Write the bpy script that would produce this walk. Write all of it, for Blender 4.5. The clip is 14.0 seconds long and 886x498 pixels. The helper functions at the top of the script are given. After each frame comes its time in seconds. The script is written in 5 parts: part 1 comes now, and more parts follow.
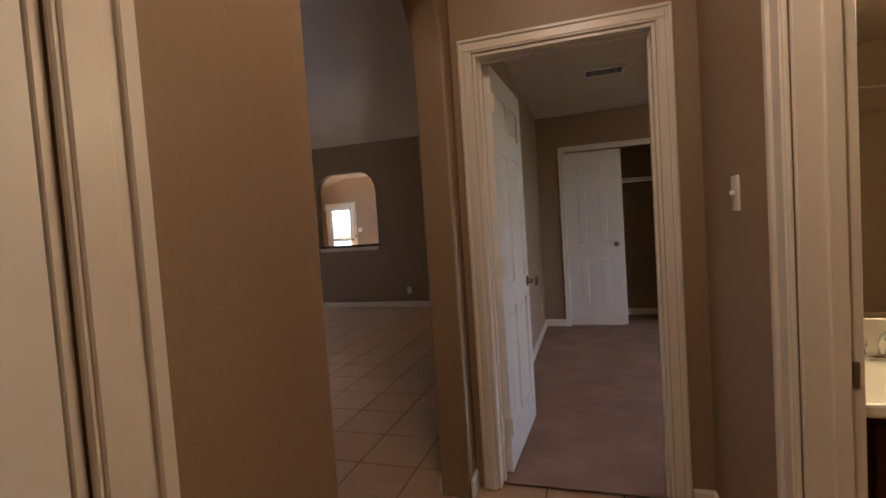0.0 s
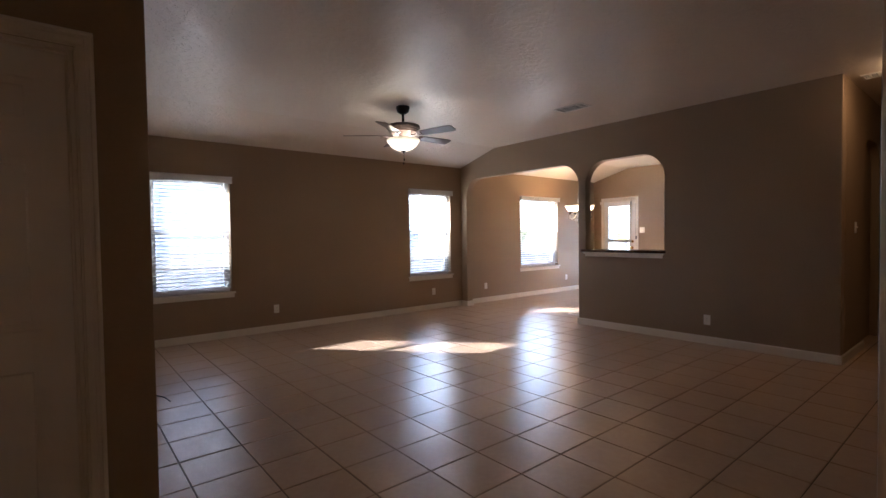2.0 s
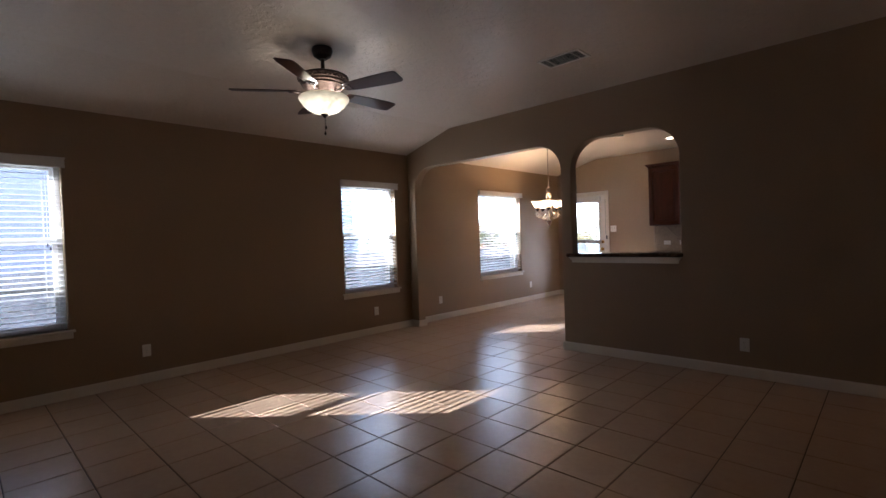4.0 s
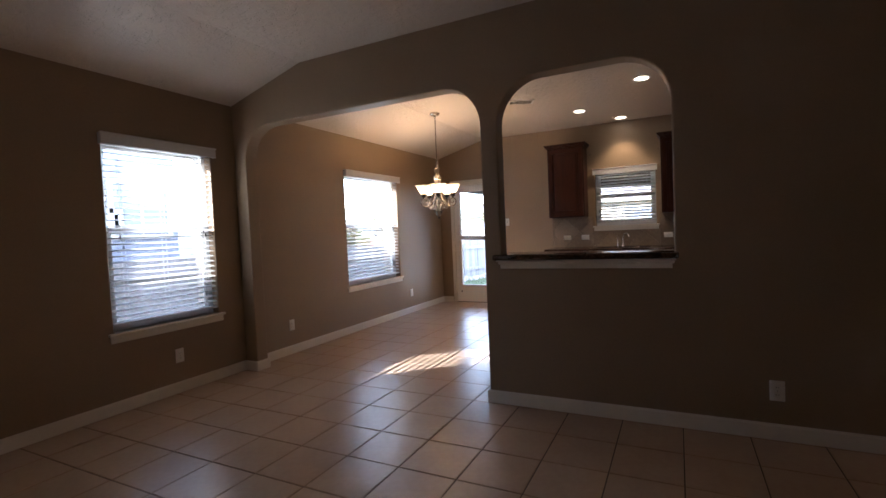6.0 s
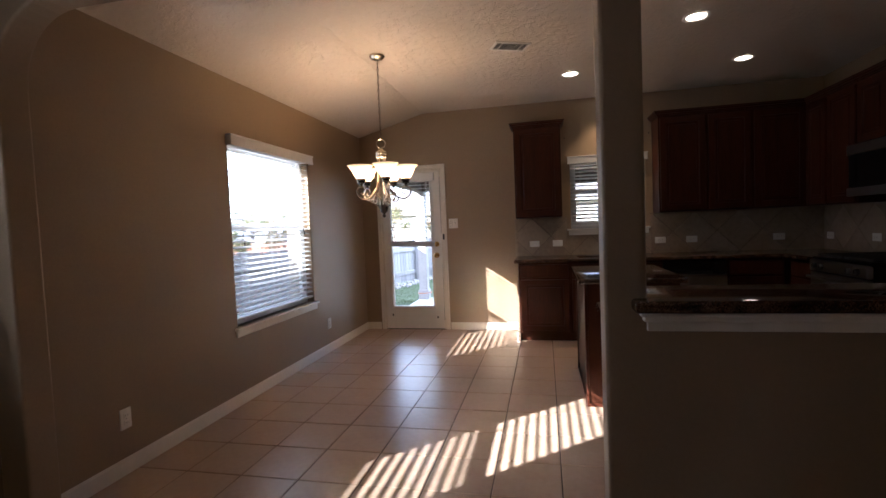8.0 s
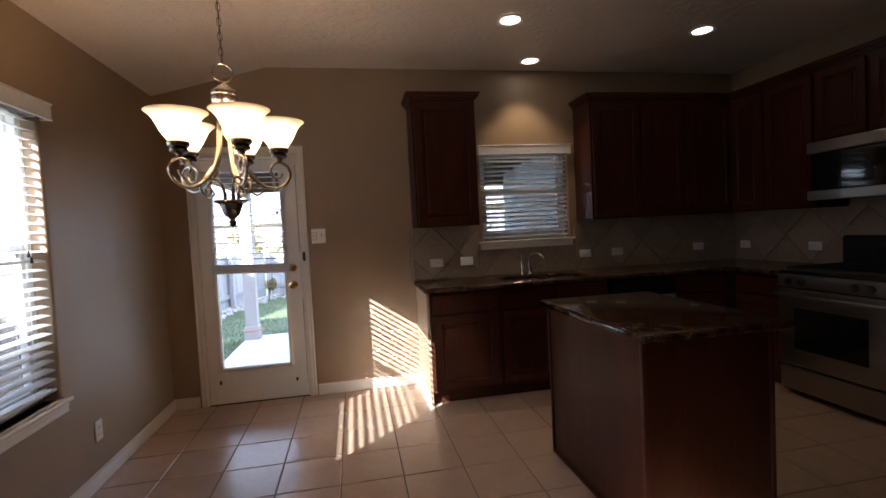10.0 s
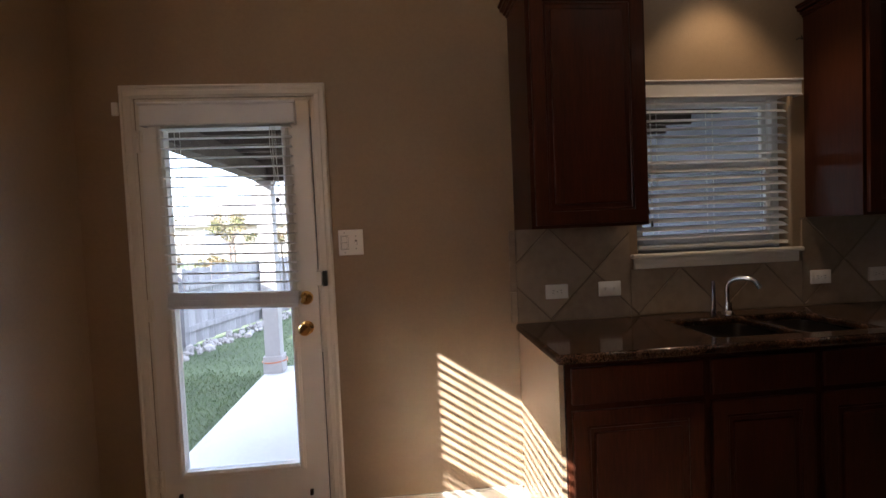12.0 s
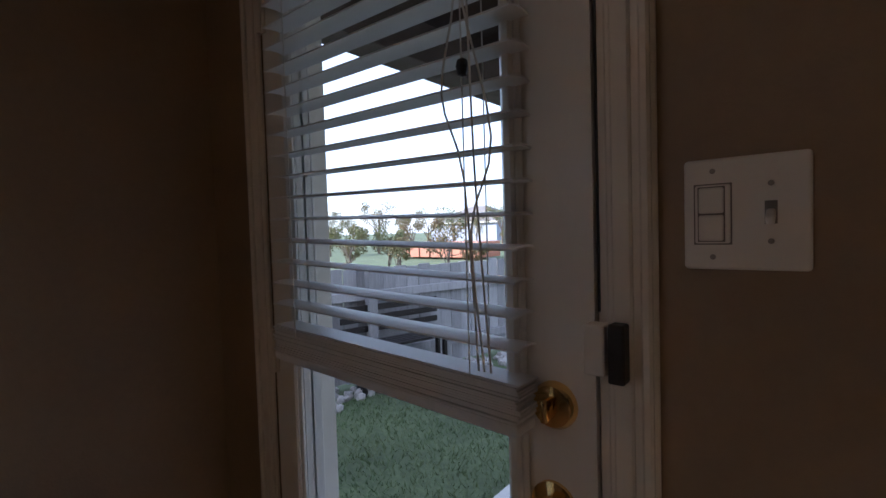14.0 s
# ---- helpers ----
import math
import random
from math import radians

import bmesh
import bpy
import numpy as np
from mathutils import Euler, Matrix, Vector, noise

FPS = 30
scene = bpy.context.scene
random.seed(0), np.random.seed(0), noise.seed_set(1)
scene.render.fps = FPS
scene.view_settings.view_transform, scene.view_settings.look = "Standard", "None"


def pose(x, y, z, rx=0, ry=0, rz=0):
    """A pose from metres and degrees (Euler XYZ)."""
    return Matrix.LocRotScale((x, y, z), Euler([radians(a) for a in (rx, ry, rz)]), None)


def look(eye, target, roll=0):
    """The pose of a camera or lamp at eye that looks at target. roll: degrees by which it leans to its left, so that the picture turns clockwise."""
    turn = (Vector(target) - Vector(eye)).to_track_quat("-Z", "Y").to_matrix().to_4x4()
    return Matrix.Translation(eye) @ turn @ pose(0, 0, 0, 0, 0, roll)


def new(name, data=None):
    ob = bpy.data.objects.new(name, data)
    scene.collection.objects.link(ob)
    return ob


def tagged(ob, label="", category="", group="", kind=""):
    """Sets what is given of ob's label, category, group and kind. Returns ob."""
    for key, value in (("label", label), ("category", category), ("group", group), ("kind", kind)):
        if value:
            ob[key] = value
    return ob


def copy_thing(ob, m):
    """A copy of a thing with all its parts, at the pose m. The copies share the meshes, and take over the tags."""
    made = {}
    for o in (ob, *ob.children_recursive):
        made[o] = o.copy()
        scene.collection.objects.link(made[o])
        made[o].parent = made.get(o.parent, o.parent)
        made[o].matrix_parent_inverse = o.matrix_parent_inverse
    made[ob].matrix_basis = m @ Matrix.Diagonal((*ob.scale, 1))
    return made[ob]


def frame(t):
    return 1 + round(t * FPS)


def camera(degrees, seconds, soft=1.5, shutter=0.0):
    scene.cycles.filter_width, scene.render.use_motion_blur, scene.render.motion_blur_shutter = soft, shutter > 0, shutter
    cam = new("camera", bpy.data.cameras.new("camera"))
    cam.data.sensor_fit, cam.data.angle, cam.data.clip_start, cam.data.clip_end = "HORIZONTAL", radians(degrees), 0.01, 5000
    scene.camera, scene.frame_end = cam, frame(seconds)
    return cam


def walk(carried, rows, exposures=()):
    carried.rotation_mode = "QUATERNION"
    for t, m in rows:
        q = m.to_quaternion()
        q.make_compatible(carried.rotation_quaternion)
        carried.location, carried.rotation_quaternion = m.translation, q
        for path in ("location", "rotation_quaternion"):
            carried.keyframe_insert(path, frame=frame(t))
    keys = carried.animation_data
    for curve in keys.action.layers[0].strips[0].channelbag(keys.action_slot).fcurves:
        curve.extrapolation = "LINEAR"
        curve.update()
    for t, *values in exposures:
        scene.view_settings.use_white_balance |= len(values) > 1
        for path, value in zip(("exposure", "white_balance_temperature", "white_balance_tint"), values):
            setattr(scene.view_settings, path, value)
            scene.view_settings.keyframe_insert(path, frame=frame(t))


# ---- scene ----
cam = camera(86.8, 14.0)
EXPOSURES = [(t, stops, 5500 if t < 1 else 5600 if 10 < t < 13 else 5250, 13) for t, stops in (
    (0.0, 5.0), (0.5, 5.5), (1.0, 5.65), (1.5, 5.5), (2.0, 5.3), (4.5, 4.2), (6.5, 4.1), (9.5, 3.45), (11.0, 3.5), (12.5, 3.25), (13.3, 2.75), (14.0, 1.85))]
PATH = [
    (0, (0.258, -0.183, 1.266), (-0.339, 1.724, 1.174), -3.8),
    (0.5, (0.19, 0.185, 1.278), (-0.511, 2.057, 1.231), -2.1),
    (1, (0.064, 0.594, 1.3), (-0.872, 2.36, 1.262), -1.5),
    (1.5, (-0.107, 0.888, 1.29), (-1.362, 2.444, 1.236), -1.3),
    (2, (-0.38, 1.235, 1.286), (-1.926, 2.502, 1.229), -0.8),
    (4.5, (-2.061, 2.644, 1.283), (-3.34, 4.182, 1.243), -2.3),
    (5, (-2.439, 3.055, 1.278), (-3.579, 4.698, 1.242), -2.5),
    (5.5, (-2.739, 3.41, 1.261), (-3.73, 5.147, 1.206), -2.5),
    (6, (-3.077, 3.824, 1.252), (-3.974, 5.61, 1.175), -2.5),
    (6.5, (-3.388, 4.188, 1.278), (-4.199, 6.014, 1.183), -2.3),
    (7, (-3.763, 4.617, 1.275), (-4.491, 6.478, 1.188), -2.2),
    (9.5, (-5.221, 6.683, 1.377), (-5.031, 8.67, 1.262), -2.7),
    (10, (-5.332, 7.157, 1.36), (-4.957, 9.12, 1.273), -2.9),
    (10.5, (-5.412, 7.569, 1.357), (-4.841, 9.484, 1.279), -2.8),
    (11, (-5.435, 8.041, 1.352), (-4.763, 9.923, 1.287), -3.0),
    (11.5, (-5.445, 8.472, 1.37), (-4.947, 10.408, 1.3), -2.8),
    (12, (-5.378, 8.967, 1.387), (-5.199, 10.957, 1.309), -2.5),
    (12.5, (-5.363, 9.405, 1.382), (-5.662, 11.38, 1.295), -1.5),
    (13, (-5.406, 9.858, 1.362), (-6.184, 11.699, 1.273), -1.7),
    (13.5, (-5.451, 10.244, 1.34), (-6.59, 11.886, 1.257), -1.6),
    (14, (-5.547, 10.645, 1.34), (-6.811, 12.193, 1.265), -1.7),
]
walk(cam, [(t, look(eye, target, roll)) for t, eye, target, roll in PATH], EXPOSURES)

# ---- world, sun and large lights ----
SUN_WAY = Vector((1.0, 0.885, -0.67)).normalized()
world = bpy.data.worlds.new("world")
scene.world = world
world.use_nodes = True
sky = world.node_tree.nodes.new("ShaderNodeTexSky")
sky.sky_type, sky.sun_disc = "NISHITA", False
sky.sun_elevation, sky.sun_rotation = radians(26.6), radians(229)
sky.dust_density = 1.0
haze = world.node_tree.nodes.new("ShaderNodeMix")
haze.data_type = "RGBA"
haze.inputs["Factor"].default_value, haze.inputs["B"].default_value = 0.6, (4.2, 4.3, 4.75, 1)   # thin high haze
world.node_tree.links.new(sky.outputs[0], haze.inputs["A"])
world.node_tree.links.new(haze.outputs["Result"], world.node_tree.nodes["Background"].inputs[0])
world.node_tree.nodes["Background"].inputs[1].default_value = 0.135
sun = new("sun", bpy.data.lights.new("sun", "SUN"))
sun.data.energy, sun.data.angle, sun.data.color = 3.5, radians(0.4), (1.0, 0.93, 0.82)
sun.matrix_basis = look((-8, -8, 8), Vector((-8, -8, 8)) + SUN_WAY)
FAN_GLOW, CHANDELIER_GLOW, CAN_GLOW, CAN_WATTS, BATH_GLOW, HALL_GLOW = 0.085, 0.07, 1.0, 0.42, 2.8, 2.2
BULB_WATTS, FAN_WATTS, BEDROOM_GLOW = 0.38, 0.18, 1.8

# ---- materials ----
def material(name, color=(0.5, 0.5, 0.5), rough=0.5, metal=0.0, vary=0.0, grain=40.0, bump=0.0, bump_scale=120.0,
             second=None, blotch=3.0, stretch=(1, 1, 1), randomly=0.0, coat=0.0, rough_vary=0.0):
    """A principled surface with fine grain, large blotches, relief and a shift for each object."""
    m = bpy.data.materials.new(name)
    m.use_nodes = True
    t = m.node_tree
    n, k = t.nodes, t.links
    p = n["Principled BSDF"]
    p.inputs["Roughness"].default_value, p.inputs["Metallic"].default_value = rough, metal
    p.inputs["Base Color"].default_value = (*color, 1)
    p.inputs["Coat Weight"].default_value = coat
    p.inputs["Coat Roughness"].default_value = 0.12
    co = n.new("ShaderNodeTexCoord")
    mp = n.new("ShaderNodeMapping")
    mp.inputs["Scale"].default_value = stretch
    k.new(co.outputs["Object"], mp.inputs["Vector"])
    if vary or second or randomly:
        fine, wide = n.new("ShaderNodeTexNoise"), n.new("ShaderNodeTexNoise")
        fine.inputs["Scale"].default_value, fine.inputs["Detail"].default_value = grain, 6
        wide.inputs["Scale"].default_value, wide.inputs["Detail"].default_value = blotch, 4
        add = n.new("ShaderNodeMath")
        add.operation = "ADD"
        for q, sock in ((fine, 0), (wide, 1)):
            k.new(mp.outputs[0], q.inputs["Vector"])
            k.new(q.outputs["Fac"], add.inputs[sock])
        last = add.outputs[0]
        if randomly:
            info, mul, more = n.new("ShaderNodeObjectInfo"), n.new("ShaderNodeMath"), n.new("ShaderNodeMath")
            mul.operation, more.operation = "MULTIPLY_ADD", "ADD"
            mul.inputs[1].default_value, mul.inputs[2].default_value = randomly, -randomly / 2
            k.new(info.outputs["Random"], mul.inputs[0])
            k.new(last, more.inputs[0])
            k.new(mul.outputs[0], more.inputs[1])
            last = more.outputs[0]
        ramp = n.new("ShaderNodeMapRange")
        ramp.inputs["From Min"].default_value, ramp.inputs["From Max"].default_value = 0.7, 1.3
        k.new(last, ramp.inputs["Value"])
        mix = n.new("ShaderNodeMix")
        mix.data_type = "RGBA"
        lo = second or tuple(c * (1 - vary) for c in color)
        hi = color if second else tuple(min(1, c * (1 + vary)) for c in color)
        mix.inputs["A"].default_value, mix.inputs["B"].default_value = (*lo, 1), (*hi, 1)
        k.new(ramp.outputs[0], mix.inputs["Factor"])
        k.new(mix.outputs["Result"], p.inputs["Base Color"])
        if rough_vary:
            rr = n.new("ShaderNodeMapRange")
            rr.inputs["To Min"].default_value, rr.inputs["To Max"].default_value = rough - rough_vary, rough + rough_vary
            k.new(wide.outputs["Fac"], rr.inputs["Value"])
            k.new(rr.outputs[0], p.inputs["Roughness"])
    if bump:
        tex, b = n.new("ShaderNodeTexNoise"), n.new("ShaderNodeBump")
        tex.inputs["Scale"].default_value, tex.inputs["Detail"].default_value = bump_scale, 5
        b.inputs["Strength"].default_value, b.inputs["Distance"].default_value = bump, 0.004
        k.new(mp.outputs[0], tex.inputs["Vector"])
        k.new(tex.outputs["Fac"], b.inputs["Height"])
        k.new(b.outputs[0], p.inputs["Normal"])
    return m


def glowing(name, color, strength, tint=(0.8, 0.75, 0.65), rough=0.3):
    m = material(name, tint, rough)
    p = m.node_tree.nodes["Principled BSDF"]
    p.inputs["Emission Color"].default_value, p.inputs["Emission Strength"].default_value = (*color, 1), strength
    return m


def clear(name, rough=0.0, tint=(0.97, 0.98, 0.97)):
    m = material(name, tint, rough)
    p = m.node_tree.nodes["Principled BSDF"]
    p.inputs["Transmission Weight"].default_value, p.inputs["IOR"].default_value = 1.0, 1.05
    return m


def granite(name):
    m = material(name, (0.06, 0.035, 0.022), 0.09)
    t = m.node_tree
    n, k = t.nodes, t.links
    co, cells, noise_a, ramp = (n.new(q) for q in ("ShaderNodeTexCoord", "ShaderNodeTexVoronoi", "ShaderNodeTexNoise", "ShaderNodeValToRGB"))
    cells.inputs["Scale"].default_value = 300
    noise_a.inputs["Scale"].default_value, noise_a.inputs["Detail"].default_value = 17, 10
    mul = n.new("ShaderNodeMath")
    mul.operation = "MULTIPLY_ADD"
    mul.inputs[1].default_value = 0.55
    k.new(co.outputs["Object"], cells.inputs["Vector"])
    k.new(co.outputs["Object"], noise_a.inputs["Vector"])
    k.new(cells.outputs["Color"], mul.inputs[0])
    k.new(noise_a.outputs["Fac"], mul.inputs[2])
    e = ramp.color_ramp.elements
    e[0].position, e[0].color = 0.55, (0.012, 0.008, 0.006, 1)
    e[1].position, e[1].color = 1.0, (0.13, 0.07, 0.04, 1)
    mid = ramp.color_ramp.elements.new(0.78)
    mid.color = (0.036, 0.016, 0.009, 1)
    k.new(mul.outputs[0], ramp.inputs["Fac"])
    k.new(ramp.outputs[0], n["Principled BSDF"].inputs["Base Color"])
    return m


WALL = material("wall_paint", (0.30, 0.213, 0.130), 0.45, vary=0.05, grain=60, blotch=1.1, bump=0.22, bump_scale=170, rough_vary=0.12)
CEIL = material("ceiling_paint", (0.70, 0.61, 0.51), 0.38, vary=0.04, grain=50, blotch=0.7, bump=0.3, bump_scale=110)
TRIM = material("trim_paint", (0.76, 0.71, 0.62), 0.32, vary=0.03, grain=25, blotch=2, bump=0.03, bump_scale=60)
DOOR = material("door_paint", (0.80, 0.77, 0.71), 0.36, vary=0.03, grain=30, blotch=1.5, bump=0.05, bump_scale=90, stretch=(1, 1, 0.15))
TILE = material("floor_tile", (0.46, 0.325, 0.22), 0.29, vary=0.0, second=(0.41, 0.28, 0.185), grain=26, blotch=7, randomly=0.3, bump=0.03, bump_scale=45, rough_vary=0.025)
TILE.node_tree.nodes["Principled BSDF"].inputs["Specular IOR Level"].default_value = 0.36
GROUT = material("grout", (0.085, 0.055, 0.04), 0.85, vary=0.25, grain=90, blotch=2)
CARPET = material("carpet", (0.29, 0.19, 0.14), 0.95, vary=0.28, grain=260, blotch=3.5, bump=1.0, bump_scale=420)
WOOD = material("cherry_wood", (0.066, 0.0168, 0.0072), 0.33, second=(0.033, 0.0088, 0.0043), grain=26, blotch=3, stretch=(5, 5, 0.45), coat=0.06, bump=0.03, bump_scale=80)
WOOD_FLAT = material("cherry_panel", (0.056, 0.0165, 0.007), 0.36, second=(0.033, 0.010, 0.005), grain=18, blotch=2, stretch=(5, 5, 0.4), coat=0.04)
for m in (WOOD, WOOD_FLAT):
    m.node_tree.nodes["Principled BSDF"].inputs["Specular IOR Level"].default_value = 0.2 if m is WOOD else 0.12
GRANITE = granite("granite")
SPLASH = material("splash_tile", (0.34, 0.26, 0.18), 0.4, second=(0.25, 0.185, 0.125), grain=22, blotch=5, randomly=0.4, bump=0.05, bump_scale=50)
SPLASH_GROUT = material("splash_grout", (0.20, 0.15, 0.10), 0.9, vary=0.15, grain=80)
STEEL = material("stainless_steel", (0.34, 0.32, 0.30), 0.28, 1.0, vary=0.06, grain=60, blotch=2, stretch=(0.3, 12, 12))
BLACK = material("black_enamel", (0.012, 0.012, 0.013), 0.22, vary=0.2, grain=40)
BLACK_GLASS = material("black_glass", (0.008, 0.008, 0.009), 0.06)
IRON = material("cast_iron", (0.02, 0.02, 0.02), 0.6, vary=0.2, grain=90, bump=0.2, bump_scale=200)
CHROME = material("chrome", (0.75, 0.75, 0.75), 0.1, 1.0, vary=0.02, grain=20)
NICKEL = material("brushed_nickel", (0.50, 0.44, 0.37), 0.26, 1.0, vary=0.08, grain=80, blotch=6)
DARK_NICKEL = material("dark_nickel", (0.20, 0.18, 0.16), 0.25, 1.0, vary=0.1, grain=80, blotch=6)
BRASS = material("polished_brass", (0.78, 0.53, 0.20), 0.14, 1.0, vary=0.06, grain=30, blotch=8)
BRONZE = material("oiled_bronze", (0.035, 0.028, 0.026), 0.4, 0.7, vary=0.35, grain=60, blotch=9)
FAN_BRONZE = material("brushed_bronze", (0.13, 0.095, 0.088), 0.34, 0.85, vary=0.3, grain=60, blotch=9)
BLADE = material("walnut_blade", (0.075, 0.026, 0.016), 0.3, second=(0.04, 0.014, 0.009), grain=20, blotch=3, stretch=(1, 9, 9), coat=0.3)
BLIND = material("blind_white", (0.80, 0.79, 0.77), 0.45, vary=0.03, grain=25, blotch=2)
VINYL = material("vinyl_white", (0.78, 0.78, 0.77), 0.4, vary=0.02, grain=30)
PLASTIC = material("white_plastic", (0.80, 0.77, 0.71), 0.35, vary=0.02, grain=30)
# grey that stands for the shade in the switch plate's gaps
SEAM_SHADE = material("seam_shadow_grey", (0.20, 0.185, 0.165), 0.6, vary=0.1, grain=60)
DARK_PLASTIC = material("dark_plastic", (0.02, 0.018, 0.018), 0.4, vary=0.1, grain=60)
CORD = material("cord", (0.72, 0.70, 0.65), 0.7, vary=0.05, grain=200)
CULTURED = material("cultured_marble", (0.82, 0.79, 0.73), 0.16, vary=0.05, grain=8, blotch=3)
MIRROR = material("mirror_silver", (0.9, 0.9, 0.9), 0.02, 1.0)
GLASS = clear("pane_glass")
SCREEN, SOLAR, FINE_SCREEN = (material(q, (0.03, 0.03, 0.03), 0.7) for q in ("insect_screen", "solar_screen", "fine_screen"))
# thin pale slats let some daylight through
mix, glow = BLIND.node_tree.nodes.new("ShaderNodeMixShader"), BLIND.node_tree.nodes.new("ShaderNodeBsdfTranslucent")
mix.inputs[0].default_value, glow.inputs[0].default_value = 0.22, (0.8, 0.8, 0.82, 1)
BLIND.node_tree.links.new(BLIND.node_tree.nodes["Principled BSDF"].outputs[0], mix.inputs[1])
BLIND.node_tree.links.new(glow.outputs[0], mix.inputs[2])
BLIND.node_tree.links.new(mix.outputs[0], BLIND.node_tree.nodes["Material Output"].inputs[0])
for m, share in ((SCREEN, 0.3), (SOLAR, 0.36), (FINE_SCREEN, 0.25)):
    mix, gap = m.node_tree.nodes.new("ShaderNodeMixShader"), m.node_tree.nodes.new("ShaderNodeBsdfTransparent")
    mix.inputs[0].default_value = share
    m.node_tree.links.new(gap.outputs[0], mix.inputs[1])
    m.node_tree.links.new(m.node_tree.nodes["Principled BSDF"].outputs[0], mix.inputs[2])
    m.node_tree.links.new(mix.outputs[0], m.node_tree.nodes["Material Output"].inputs[0])
# knockdown splatter on the ceiling: flat-topped islands of plaster
t = CEIL.node_tree
b, co, splat, step = t.nodes.new("ShaderNodeBump"), t.nodes.new("ShaderNodeTexCoord"), t.nodes.new("ShaderNodeTexNoise"), t.nodes.new("ShaderNodeMapRange")
splat.inputs["Scale"].default_value, splat.inputs["Detail"].default_value, splat.inputs["Roughness"].default_value = 17, 5, 0.62
step.inputs["From Min"].default_value, step.inputs["From Max"].default_value = 0.47, 0.56
b.inputs["Strength"].default_value, b.inputs["Distance"].default_value = 0.9, 0.0032
t.links.new(co.outputs["Object"], splat.inputs["Vector"])
t.links.new(splat.outputs["Fac"], step.inputs["Value"])
t.links.new(step.outputs[0], b.inputs["Height"])
for q in [q for q in t.nodes if q.type == "BUMP" and q != b]:
    t.links.new(q.outputs[0], b.inputs["Normal"])
t.links.new(b.outputs[0], t.nodes["Principled BSDF"].inputs["Normal"])
SHADE_GLOW = glowing("lit_shade", (1.0, 0.76, 0.48), CHANDELIER_GLOW, (0.85, 0.78, 0.66))
# the shades glow most round the bulb and fade to cream at the lip
t = SHADE_GLOW.node_tree
co, cut, rise, ramp, mul = (t.nodes.new(q) for q in ("ShaderNodeTexCoord", "ShaderNodeSeparateXYZ", "ShaderNodeMapRange", "ShaderNodeValToRGB", "ShaderNodeMath"))
rise.inputs["From Min"].default_value, rise.inputs["From Max"].default_value = -1.02, -0.914
mul.operation = "MULTIPLY"
mul.inputs[1].default_value = CHANDELIER_GLOW
e = ramp.color_ramp.elements
e[0].position, e[0].color = 0.0, (0.45, 0.45, 0.45, 1)
e[1].position, e[1].color = 1.0, (0.20, 0.20, 0.20, 1)
ramp.color_ramp.elements.new(0.4).color = (1, 1, 1, 1)
ramp.color_ramp.elements.new(0.72).color = (0.4, 0.4, 0.4, 1)
t.links.new(co.outputs["Object"], cut.inputs[0])
t.links.new(cut.outputs["Z"], rise.inputs["Value"])
t.links.new(rise.outputs[0], ramp.inputs["Fac"])
t.links.new(ramp.outputs[0], mul.inputs[0])
t.links.new(mul.outputs[0], t.nodes["Principled BSDF"].inputs["Emission Strength"])
# frosted glass passes the bulb's light on to the room
mix, pass_on = t.nodes.new("ShaderNodeMixShader"), t.nodes.new("ShaderNodeBsdfTranslucent")
mix.inputs[0].default_value, pass_on.inputs[0].default_value = 0.6, (0.95, 0.90, 0.80, 1)
t.links.new(t.nodes["Principled BSDF"].outputs[0], mix.inputs[1])
t.links.new(pass_on.outputs[0], mix.inputs[2])
t.links.new(mix.outputs[0], t.nodes["Material Output"].inputs[0])
BOWL_GLOW = glowing("lit_bowl", (1.0, 0.78, 0.46), FAN_GLOW, (0.85, 0.8, 0.68))
# the bowl is amber at its rim and bright below the bulbs
t = BOWL_GLOW.node_tree
co, cut, rise, mul, veins = (t.nodes.new(q) for q in ("ShaderNodeTexCoord", "ShaderNodeSeparateXYZ", "ShaderNodeMapRange", "ShaderNodeMath", "ShaderNodeTexNoise"))
veins.inputs["Scale"].default_value, veins.inputs["Detail"].default_value = 22, 6
rise.inputs["From Min"].default_value, rise.inputs["From Max"].default_value = -0.375, -0.46
rise.inputs["To Min"].default_value, rise.inputs["To Max"].default_value = 0.45 * FAN_GLOW, 2.0 * FAN_GLOW
mul.operation = "MULTIPLY"
t.links.new(co.outputs["Object"], cut.inputs[0])
t.links.new(co.outputs["Object"], veins.inputs["Vector"])
t.links.new(cut.outputs["Z"], rise.inputs["Value"])
t.links.new(rise.outputs[0], mul.inputs[0])
t.links.new(veins.outputs["Fac"], mul.inputs[1])
t.links.new(mul.outputs[0], t.nodes["Principled BSDF"].inputs["Emission Strength"])
CAN_LENS = glowing("lit_lens", (1.0, 0.80, 0.55), CAN_GLOW)
BATH_LENS = glowing("lit_bath_globe", (1.0, 0.72, 0.35), BATH_GLOW)
HALL_LENS = glowing("lit_hall_dome", (1.0, 0.68, 0.42), HALL_GLOW)
BEDROOM_LENS = glowing("lit_bedroom_dome", (1.0, 0.66, 0.38), BEDROOM_GLOW)
CORRIDOR_LENS = glowing("lit_corridor_dome", (1.0, 0.60, 0.28), 0.6)
GRASS_SOIL = material("lawn_soil", (0.075, 0.095, 0.042), 0.95, vary=0.4, grain=30, blotch=1.2, bump=0.8, bump_scale=60)
GRASS = material("grass_blade", (0.062, 0.11, 0.032), 0.7, second=(0.15, 0.175, 0.075), grain=9, blotch=1.6)
CONCRETE = material("concrete", (0.52, 0.50, 0.47), 0.85, vary=0.08, grain=60, blotch=1.5, bump=0.2, bump_scale=150)
